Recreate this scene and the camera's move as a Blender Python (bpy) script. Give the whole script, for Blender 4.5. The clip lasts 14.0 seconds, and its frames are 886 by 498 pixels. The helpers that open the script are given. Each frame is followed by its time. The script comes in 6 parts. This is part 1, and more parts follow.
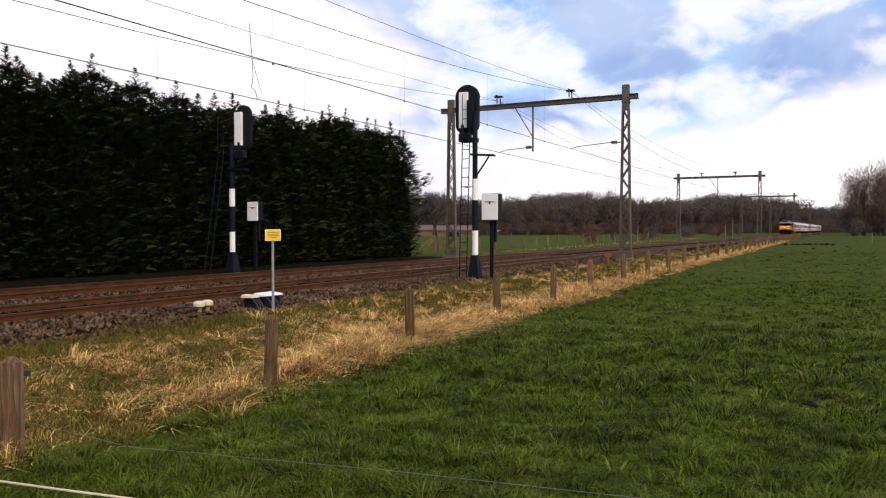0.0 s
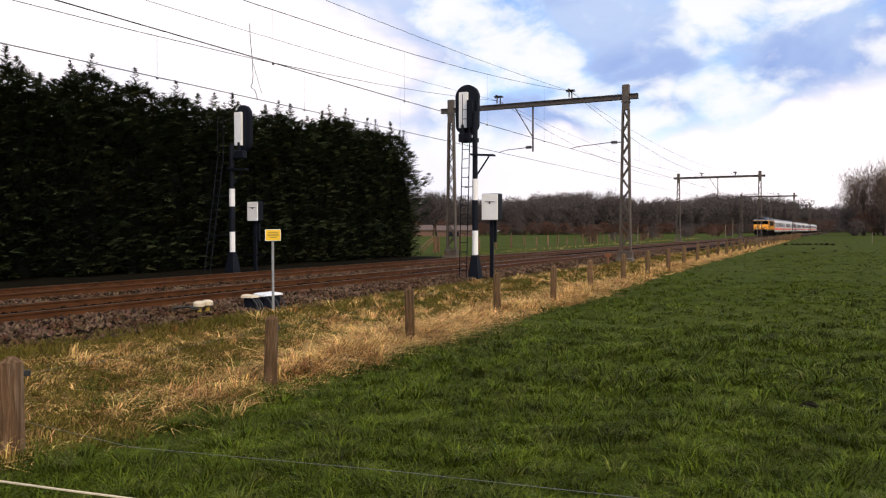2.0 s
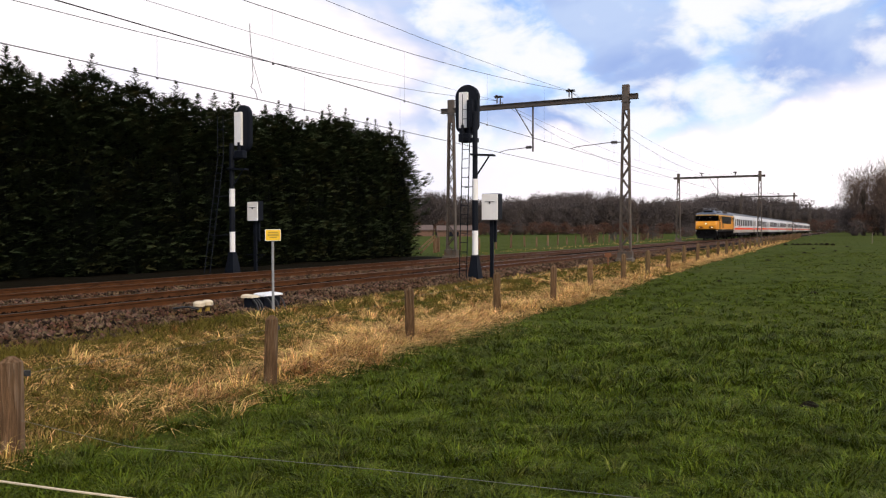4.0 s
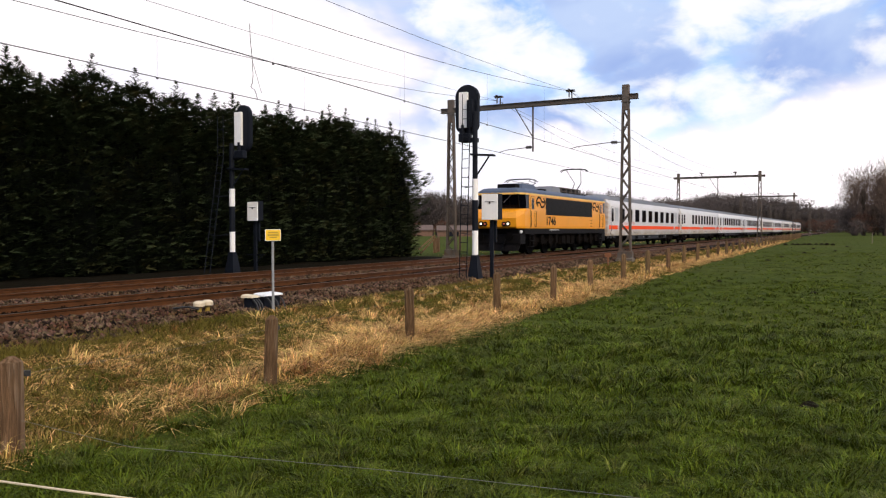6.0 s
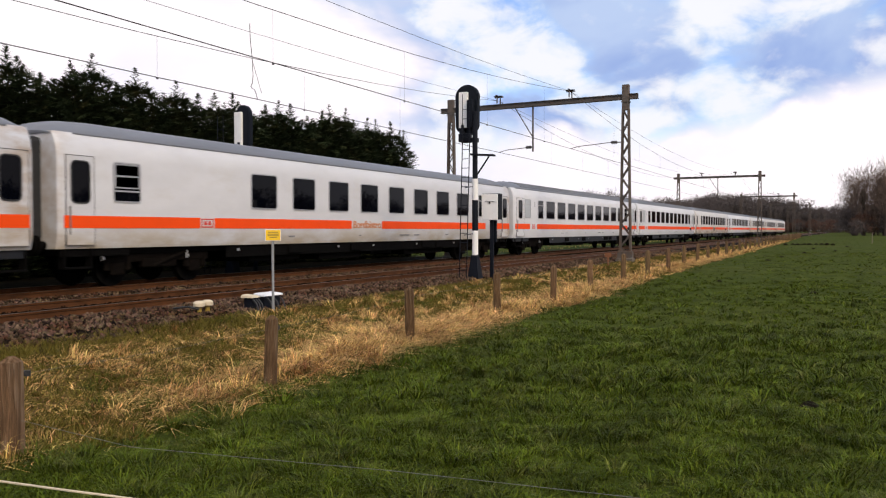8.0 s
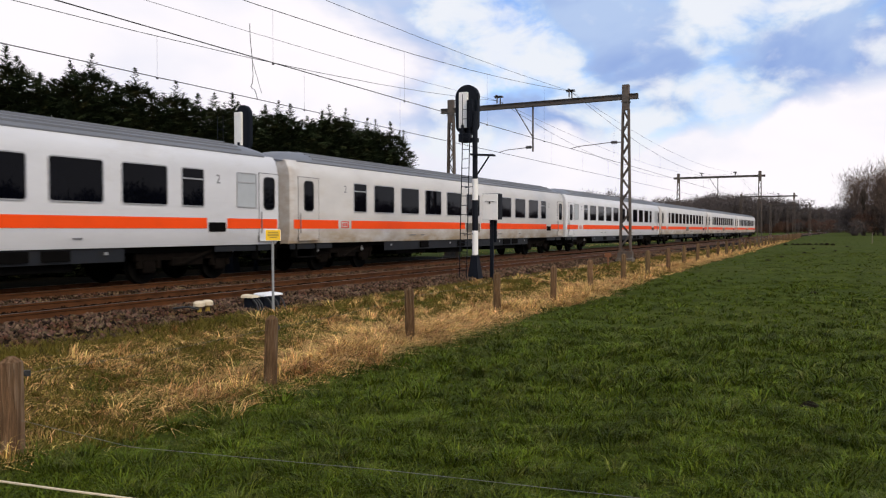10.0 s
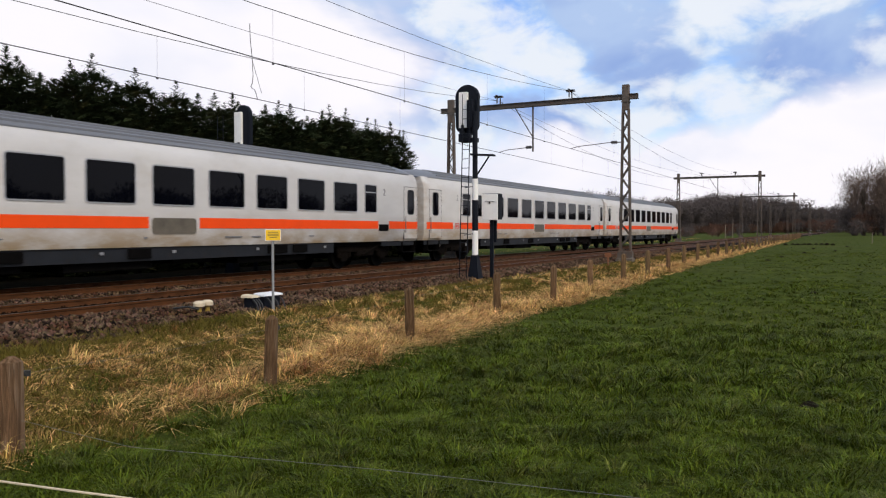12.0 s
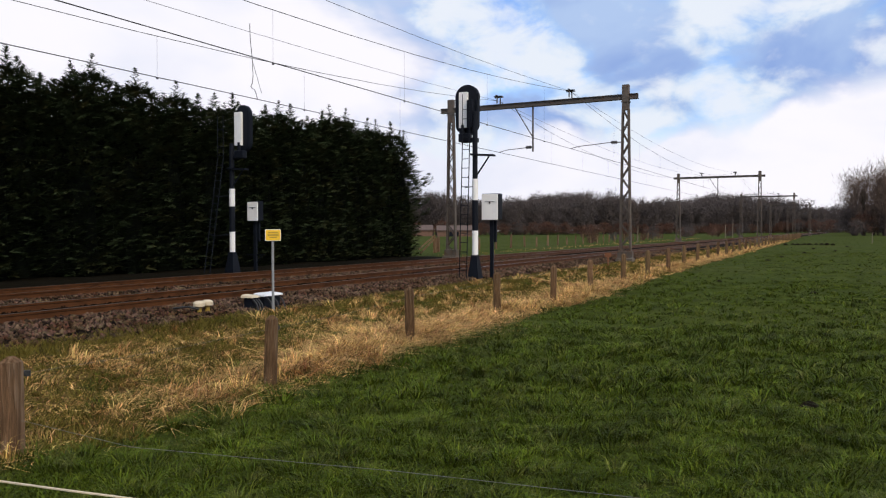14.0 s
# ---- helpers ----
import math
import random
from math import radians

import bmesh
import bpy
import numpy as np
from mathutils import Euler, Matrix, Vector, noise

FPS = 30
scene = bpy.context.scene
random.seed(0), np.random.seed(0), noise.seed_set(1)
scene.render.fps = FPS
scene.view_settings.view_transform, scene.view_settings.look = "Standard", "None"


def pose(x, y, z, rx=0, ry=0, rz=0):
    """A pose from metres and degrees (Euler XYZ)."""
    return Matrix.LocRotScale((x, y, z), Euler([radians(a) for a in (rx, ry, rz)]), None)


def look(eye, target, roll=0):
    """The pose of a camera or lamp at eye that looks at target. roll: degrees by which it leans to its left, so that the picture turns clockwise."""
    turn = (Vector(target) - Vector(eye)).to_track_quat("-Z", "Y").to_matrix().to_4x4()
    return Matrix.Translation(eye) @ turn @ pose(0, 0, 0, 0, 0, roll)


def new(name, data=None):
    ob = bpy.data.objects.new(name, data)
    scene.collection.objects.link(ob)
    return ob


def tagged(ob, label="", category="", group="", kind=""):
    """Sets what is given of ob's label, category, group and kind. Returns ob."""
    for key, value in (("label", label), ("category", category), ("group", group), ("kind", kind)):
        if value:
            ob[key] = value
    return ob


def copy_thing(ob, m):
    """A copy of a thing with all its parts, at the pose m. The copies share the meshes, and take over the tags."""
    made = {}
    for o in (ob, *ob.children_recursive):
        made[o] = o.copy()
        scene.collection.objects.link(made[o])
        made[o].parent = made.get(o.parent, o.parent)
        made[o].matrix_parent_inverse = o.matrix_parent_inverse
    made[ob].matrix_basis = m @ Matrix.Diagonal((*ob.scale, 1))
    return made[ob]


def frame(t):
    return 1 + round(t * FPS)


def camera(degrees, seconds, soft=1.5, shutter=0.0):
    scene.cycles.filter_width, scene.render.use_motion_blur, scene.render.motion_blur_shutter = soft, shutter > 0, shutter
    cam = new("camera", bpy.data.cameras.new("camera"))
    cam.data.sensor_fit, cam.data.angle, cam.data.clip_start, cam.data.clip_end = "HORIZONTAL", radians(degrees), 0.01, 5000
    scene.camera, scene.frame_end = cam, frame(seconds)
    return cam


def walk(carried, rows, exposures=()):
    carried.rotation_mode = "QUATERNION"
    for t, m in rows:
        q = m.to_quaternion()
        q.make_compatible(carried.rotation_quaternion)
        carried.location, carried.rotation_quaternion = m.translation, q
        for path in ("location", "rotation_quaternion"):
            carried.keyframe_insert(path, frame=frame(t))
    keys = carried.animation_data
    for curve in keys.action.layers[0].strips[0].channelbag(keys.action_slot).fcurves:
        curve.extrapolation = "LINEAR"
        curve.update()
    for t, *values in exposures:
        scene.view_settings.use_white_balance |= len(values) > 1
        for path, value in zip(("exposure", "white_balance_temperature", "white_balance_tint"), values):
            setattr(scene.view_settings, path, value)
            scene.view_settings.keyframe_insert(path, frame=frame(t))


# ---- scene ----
cam = camera(58.49, 14.0, soft=1.2, shutter=0.06)
EYE = (0.0, 0.0, 1.9)
walk(cam, [(0, look(EYE, (0.88834, 0.45887, 1.8769), -0.13)), (14, look(EYE, (0.88834, 0.45887, 1.8769), -0.13))],
     [(0, 0.06, 6800, 12), (3, 0.06, 6800, 12), (5.5, 0.06, 6800, 12), (6.5, 0.15, 6800, 12), (7, 0.15, 6800, 12), (8, 0.0, 6800, 12), (11, -0.12, 6500, 9), (13.5, -0.14, 6450, 9), (14, -0.14, 6400, 9)])

RAIL = 0.53        # top of rail
NEAR, FAR = 13.2, 17.3   # centre lines of the two tracks
PORTALS = (-26.0, 40.2, 106.4, 172.6, 238.8, 305.0, 371.2)

# ---- light ----
world = bpy.data.worlds.new("world")
scene.world = world
world.use_nodes = True
wn, wl = world.node_tree.nodes, world.node_tree.links
wn.clear()
SUN_EL, SUN_AZ = 40.0, 211.0


def sky_nodes():
    out, bg = wn.new("ShaderNodeOutputWorld"), wn.new("ShaderNodeBackground")
    sky = wn.new("ShaderNodeTexSky")
    sky.sky_type, sky.sun_disc = "NISHITA", False
    sky.sun_elevation, sky.sun_rotation = radians(SUN_EL), radians(SUN_AZ)
    gain = wn.new("ShaderNodeMix")
    gain.data_type, gain.blend_type = "RGBA", "MULTIPLY"
    gain.inputs["Factor"].default_value = 1.0
    gain.inputs["B"].default_value = (0.150, 0.168, 0.215, 1)
    wl.new(sky.outputs[0], gain.inputs["A"])
    co = wn.new("ShaderNodeTexCoord")
    # flat cloud deck: direction over its height
    sep = wn.new("ShaderNodeSeparateXYZ")
    wl.new(co.outputs["Generated"], sep.inputs[0])

    def mathn(op, a, b=None, clamp=False):
        n = wn.new("ShaderNodeMath")
        n.operation, n.use_clamp = op, clamp
        for i, v in enumerate((a, b)):
            if v is None:
                continue
            if isinstance(v, (int, float)):
                n.inputs[i].default_value = v
            else:
                wl.new(v, n.inputs[i])
        return n.outputs[0]
    # clouds in the space of directions, flattened a little
    flat = wn.new("ShaderNodeMapping")
    flat.inputs["Scale"].default_value = (1, 1, 1.7)
    wl.new(co.outputs["Generated"], flat.inputs[0])

    def cloud(scale, detail, off, rough=0.5, distort=0.3):
        m = wn.new("ShaderNodeMapping")
        m.inputs["Location"].default_value = off
        wl.new(flat.outputs[0], m.inputs[0])
        n = wn.new("ShaderNodeTexNoise")
        n.inputs["Scale"].default_value, n.inputs["Detail"].default_value, n.inputs["Roughness"].default_value = scale, detail, rough
        n.inputs["Distortion"].default_value = distort
        wl.new(m.outputs[0], n.inputs["Vector"])
        return n.outputs["Fac"]

    def soft_step(v, lo, hi):
        n = wn.new("ShaderNodeMapRange")
        n.interpolation_type = "SMOOTHSTEP"
        n.inputs["From Min"].default_value, n.inputs["From Max"].default_value = lo, hi
        wl.new(v, n.inputs[0])
        return n.outputs[0]

    def blend(f, a, b):
        n = wn.new("ShaderNodeMix")
        n.data_type = "RGBA"
        wl.new(f, n.inputs["Factor"])
        for key, v in (("A", a), ("B", b)):
            if isinstance(v, tuple):
                n.inputs[key].default_value = (*v, 1)
            else:
                wl.new(v, n.inputs[key])
        return n.outputs["Result"]
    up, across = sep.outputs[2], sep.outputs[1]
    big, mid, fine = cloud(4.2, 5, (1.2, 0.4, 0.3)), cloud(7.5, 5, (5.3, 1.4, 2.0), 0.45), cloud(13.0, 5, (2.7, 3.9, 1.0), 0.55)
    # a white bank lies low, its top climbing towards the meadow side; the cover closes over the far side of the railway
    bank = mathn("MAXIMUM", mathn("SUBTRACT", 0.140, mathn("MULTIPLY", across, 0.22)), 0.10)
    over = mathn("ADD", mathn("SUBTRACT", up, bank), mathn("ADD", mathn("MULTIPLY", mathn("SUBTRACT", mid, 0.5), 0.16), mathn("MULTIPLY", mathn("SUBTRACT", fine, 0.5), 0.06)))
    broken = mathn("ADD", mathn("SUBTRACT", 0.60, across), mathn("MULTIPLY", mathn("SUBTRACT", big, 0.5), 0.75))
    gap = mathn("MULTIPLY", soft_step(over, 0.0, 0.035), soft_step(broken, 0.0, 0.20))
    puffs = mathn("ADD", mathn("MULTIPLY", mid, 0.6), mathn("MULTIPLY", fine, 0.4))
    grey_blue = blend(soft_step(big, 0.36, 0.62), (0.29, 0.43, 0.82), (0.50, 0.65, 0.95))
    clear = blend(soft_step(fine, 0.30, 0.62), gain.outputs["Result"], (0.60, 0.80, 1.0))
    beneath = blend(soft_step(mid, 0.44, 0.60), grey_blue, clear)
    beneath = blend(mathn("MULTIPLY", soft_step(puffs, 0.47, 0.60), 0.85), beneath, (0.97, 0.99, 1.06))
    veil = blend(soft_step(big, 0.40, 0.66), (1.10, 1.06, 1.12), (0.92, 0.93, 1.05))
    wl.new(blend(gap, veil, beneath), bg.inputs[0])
    bg.inputs[1].default_value = 1.0
    wl.new(bg.outputs[0], out.inputs[0])


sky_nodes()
sun = new("sun", bpy.data.lights.new("sun", "SUN"))
sun.data.energy, sun.data.angle, sun.data.color = 2.35, radians(16), (1.0, 0.86, 0.68)
sun.matrix_world = look((0, 0, 0), (0.40, 0.66, -0.64))

# ---- materials ----
def tint(c, k):
    return (c[0] * k, c[1] * k, c[2] * k, 1)


def material(name, base, rough=0.6, metal=0.0, vary=0.25, scale=6.0, bump=0.15, bump_scale=60.0, other=None, other_at=(0.5, 0.7), other_scale=2.0,
             stretch=(1, 1, 1), spec=0.5, per=None, per_amount=0.3, world_space=False, coat=0.0, grime=None, end_rust=None):
    """Base colour varied at two scales, an optional second colour in patches, fine relief, optional variation per piece."""
    m = bpy.data.materials.new(name)
    m.use_nodes = True
    n, l = m.node_tree.nodes, m.node_tree.links
    b = n["Principled BSDF"]
    b.inputs["Roughness"].default_value, b.inputs["Metallic"].default_value = rough, metal
    b.inputs["Specular IOR Level"].default_value = spec
    b.inputs["Coat Weight"].default_value = coat
    if world_space:
        geo = n.new("ShaderNodeNewGeometry")
        src = geo.outputs["Position"]
    else:
        src = n.new("ShaderNodeTexCoord").outputs["Object"]
    mp = n.new("ShaderNodeMapping")
    mp.inputs["Scale"].default_value = stretch
    l.new(src, mp.inputs[0])

    def noise_fac(s, d, r=0.6):
        t = n.new("ShaderNodeTexNoise")
        t.inputs["Scale"].default_value, t.inputs["Detail"].default_value, t.inputs["Roughness"].default_value = s, d, r
        l.new(mp.outputs[0], t.inputs["Vector"])
        return t.outputs["Fac"]

    ramp = n.new("ShaderNodeValToRGB")
    ramp.color_ramp.elements[0].position, ramp.color_ramp.elements[1].position = 0.3, 0.72
    ramp.color_ramp.elements[0].color, ramp.color_ramp.elements[1].color = tint(base, 1 - vary), tint(base, 1 + vary)
    l.new(noise_fac(scale, 6), ramp.inputs[0])
    colour = ramp.outputs[0]
    if other:
        r2 = n.new("ShaderNodeValToRGB")
        r2.color_ramp.elements[0].position, r2.color_ramp.elements[1].position = other_at
        l.new(noise_fac(other_scale, 8, 0.65), r2.inputs[0])
        mx = n.new("ShaderNodeMix")
        mx.data_type = "RGBA"
        l.new(r2.outputs[0], mx.inputs["Factor"])
        l.new(colour, mx.inputs["A"])
        mx.inputs["B"].default_value = (*other, 1)
        colour = mx.outputs["Result"]
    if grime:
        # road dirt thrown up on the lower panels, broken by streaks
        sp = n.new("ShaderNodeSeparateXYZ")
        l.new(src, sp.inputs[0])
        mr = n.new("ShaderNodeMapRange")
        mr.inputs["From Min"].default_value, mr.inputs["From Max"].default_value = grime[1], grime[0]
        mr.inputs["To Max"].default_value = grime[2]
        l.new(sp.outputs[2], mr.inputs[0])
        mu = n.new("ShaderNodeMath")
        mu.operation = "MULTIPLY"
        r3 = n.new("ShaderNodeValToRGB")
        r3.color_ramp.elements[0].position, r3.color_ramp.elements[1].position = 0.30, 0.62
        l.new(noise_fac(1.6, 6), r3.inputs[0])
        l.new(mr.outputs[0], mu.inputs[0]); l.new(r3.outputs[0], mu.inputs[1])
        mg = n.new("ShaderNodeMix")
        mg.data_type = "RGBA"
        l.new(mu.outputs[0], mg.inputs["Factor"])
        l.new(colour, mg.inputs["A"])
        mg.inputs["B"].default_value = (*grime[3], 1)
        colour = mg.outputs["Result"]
    if end_rust:
        # rust and brake dust that gather near the two ends of a body: middle, start, end, amount, colour
        sp = n.new("ShaderNodeSeparateXYZ")
        l.new(src, sp.inputs[0])
        off, ab, mr, mu = n.new("ShaderNodeMath"), n.new("ShaderNodeMath"), n.new("ShaderNodeMapRange"), n.new("ShaderNodeMath")
        off.operation, ab.operation, mu.operation = "SUBTRACT", "ABSOLUTE", "MULTIPLY"
        off.inputs[1].default_value = end_rust[0]
        l.new(sp.outputs[0], off.inputs[0]); l.new(off.outputs[0], ab.inputs[0]); l.new(ab.outputs[0], mr.inputs[0])
        mr.inputs["From Min"].default_value, mr.inputs["From Max"].default_value, mr.inputs["To Max"].default_value = end_rust[1], end_rust[2], end_rust[3]
        r4 = n.new("ShaderNodeValToRGB")
        r4.color_ramp.elements[0].position, r4.color_ramp.elements[1].position = 0.38, 0.62
        l.new(noise_fac(2.2, 7), r4.inputs[0])
        l.new(mr.outputs[0], mu.inputs[0]); l.new(r4.outputs[0], mu.inputs[1])
        mg = n.new("ShaderNodeMix")
        mg.data_type = "RGBA"
        l.new(mu.outputs[0], mg.inputs["Factor"])
        l.new(colour, mg.inputs["A"])
        mg.inputs["B"].default_value = (*end_rust[4], 1)
        colour = mg.outputs["Result"]
    if per:
        if per == "object":
            rnd = n.new("ShaderNodeObjectInfo").outputs["Random"]
        else:
            rnd = n.new("ShaderNodeNewGeometry").outputs["Random Per Island"]
        hs = n.new("ShaderNodeHueSaturation")
        mr = n.new("ShaderNodeMapRange")
        mr.inputs["To Min"].default_value, mr.inputs["To Max"].default_value = 1 - per_amount, 1 + per_amount
        l.new(rnd, mr.inputs[0])
        l.new(mr.outputs[0], hs.inputs["Value"])
        mr2 = n.new("ShaderNodeMapRange")
        mr2.inputs["To Min"].default_value, mr2.inputs["To Max"].default_value = 0.5 - per_amount * 0.03, 0.5 + per_amount * 0.03
        w = n.new("ShaderNodeMath")
        w.operation = "FRACT"
        w2 = n.new("ShaderNodeMath")
        w2.operation, w2.inputs[1].default_value = "MULTIPLY", 7.31
        l.new(rnd, w2.inputs[0]); l.new(w2.outputs[0], w.inputs[0]); l.new(w.outputs[0], mr2.inputs[0])
        l.new(mr2.outputs[0], hs.inputs["Hue"])
        l.new(colour, hs.inputs["Color"])
        colour = hs.outputs[0]
    l.new(colour, b.inputs["Base Color"])
    if bump:
        bp = n.new("ShaderNodeBump")
        bp.inputs["Strength"].default_value, bp.inputs["Distance"].default_value = bump, 0.02
        l.new(noise_fac(bump_scale, 4), bp.inputs["Height"])
        l.new(bp.outputs[0], b.inputs["Normal"])
    return m


def glow(name, colour, strength):
    m = bpy.data.materials.new(name)
    m.use_nodes = True
    b = m.node_tree.nodes["Principled BSDF"]
    b.inputs["Base Color"].default_value = (*colour, 1)
    b.inputs["Emission Color"].default_value, b.inputs["Emission Strength"].default_value = (*colour, 1), strength
    return m


# ---- mesh helpers ----
def box(bm, x0, y0, z0, x1, y1, z1, bevel=0.0):
    r = bmesh.ops.create_cube(bm, size=1.0, matrix=Matrix.Translation(((x0 + x1) / 2, (y0 + y1) / 2, (z0 + z1) / 2)) @ Matrix.Diagonal((abs(x1 - x0), abs(y1 - y0), abs(z1 - z0), 1)))
    if bevel:
        edges = {e for v in r["verts"] for e in v.link_edges}
        bmesh.ops.bevel(bm, geom=list(edges), offset=bevel, segments=2, affect="EDGES", profile=0.6)


def rod(bm, a, b, r0, r1=None, seg=8):
    a, b = Vector(a), Vector(b)
    d = b - a
    if d.length < 1e-6:
        return
    m = Matrix.Translation((a + b) / 2) @ d.to_track_quat("Z", "Y").to_matrix().to_4x4()
    bmesh.ops.create_cone(bm, cap_ends=True, segments=seg, radius1=r0, radius2=r0 if r1 is None else r1, depth=d.length, matrix=m)


def bar(bm, a, b, w, h):
    """A straight bar of rectangular section; h is its upright size."""
    a, b = Vector(a), Vector(b)
    d = b - a
    m = Matrix.Translation((a + b) / 2) @ d.to_track_quat("X", "Z").to_matrix().to_4x4() @ Matrix.Diagonal((d.length, w, h, 1))
    bmesh.ops.create_cube(bm, size=1.0, matrix=m)


def loft(bm, rings, close_ends=True, closed=True):
    """Skin a row of rings of equally many points."""
    vs = [[bm.verts.new(p) for p in r] for r in rings]
    n = len(vs[0])
    for a, b in zip(vs, vs[1:]):
        for i in range(n if closed else n - 1):
            j = (i + 1) % n
            bm.faces.new((a[i], a[j], b[j], b[i]))
    if close_ends and closed:
        bm.faces.new(vs[0][::-1])
        bm.faces.new(vs[-1])
    return vs


def plate(bm, outline, thick, to3d):
    """A flat plate: outline of 2-D points, to3d(u, v, depth) gives its points."""
    a = [bm.verts.new(to3d(u, v, 0)) for u, v in outline]
    b = [bm.verts.new(to3d(u, v, thick)) for u, v in outline]
    n = len(a)
    bm.faces.new(a[::-1]); bm.faces.new(b)
    for i in range(n):
        bm.faces.new((a[i], a[(i + 1) % n], b[(i + 1) % n], b[i]))


def round_rect(x0, z0, x1, z1, r, seg=3):
    pts = []
    for cx, cz, a0 in ((x1 - r, z0 + r, -90), (x1 - r, z1 - r, 0), (x0 + r, z1 - r, 90), (x0 + r, z0 + r, 180)):
        for i in range(seg + 1):
            a = radians(a0 + 90 * i / seg)
            pts.append((cx + r * math.cos(a), cz + r * math.sin(a)))
    return pts


def mesh_of(name, bm, mat, smooth=False):
    bmesh.ops.recalc_face_normals(bm, faces=bm.faces[:])
    me = bpy.data.meshes.new(name)
    bm.to_mesh(me)
    bm.free()
    if smooth:
        me.shade_smooth()
        me.set_sharp_from_angle(angle=radians(38))
    if mat:
        me.materials.append(mat)
    return me


def part(name, bm, mat, parent=None, label="", smooth=False):
    ob = new(name, mesh_of(name, bm, mat, smooth))
    ob.parent = parent
    if label:
        tagged(ob, label)
    return ob


def share(name, mesh, parent, m=None):
    ob = new(name, mesh)
    ob.parent = parent
    if m is not None:
        ob.matrix_local = m
    return ob


def empty(name, m, label="", category="", group=""):
    ob = new(name)
    ob.matrix_world = m
    return tagged(ob, label, category, group)


def soup(name, verts, faces, mat, label="", category="", kind="stuff", smooth=False):
    """One mesh from numpy arrays of triangles or quads."""
    verts, faces = np.asarray(verts, np.float32), np.asarray(faces, np.int32)
    me = bpy.data.meshes.new(name)
    k = faces.shape[1]
    me.vertices.add(len(verts)); me.vertices.foreach_set("co", verts.ravel())
    me.loops.add(faces.size); me.loops.foreach_set("vertex_index", faces.ravel())
    me.polygons.add(len(faces))
    me.polygons.foreach_set("loop_start", np.arange(0, faces.size, k, dtype=np.int32))
    me.update(calc_edges=True)
    if smooth:
        me.shade_smooth()
    me.materials.append(mat)
    return tagged(new(name, me), label, category, "", kind)


def bm_new():
    return bmesh.new()

# ---- ground ----
def sstep(a, b, x):
    t = np.clip((np.asarray(x, float) - a) / (b - a), 0, 1)
    return t * t * (3 - 2 * t)


def ground_z(x, y):
    """Height of the land: a meadow, a verge that climbs to the railway, a bank and fields beyond it."""
    x, y = np.asarray(x, float), np.asarray(y, float)
    field = -0.15 * (1 - sstep(4, 13, x)) + 0.12 * sstep(14, 40, x)
    z = field + (0.26 - field) * sstep(7.6, 10.6, y)
    z = z + 0.14 * sstep(19.6, 21.5, y) - 0.32 * sstep(24, 34, y)
    bumps = 0.03 * np.sin(x * 0.9 + 1.3 * np.sin(y * 0.7)) * np.sin(y * 1.1 + 0.6) + 0.02 * np.sin(x * 2.3 + y * 1.7)
    return z + bumps * (1 - sstep(9.5, 10.5, y) * (1 - sstep(20, 21, y))) * (1 - sstep(60, 120, np.abs(x)))


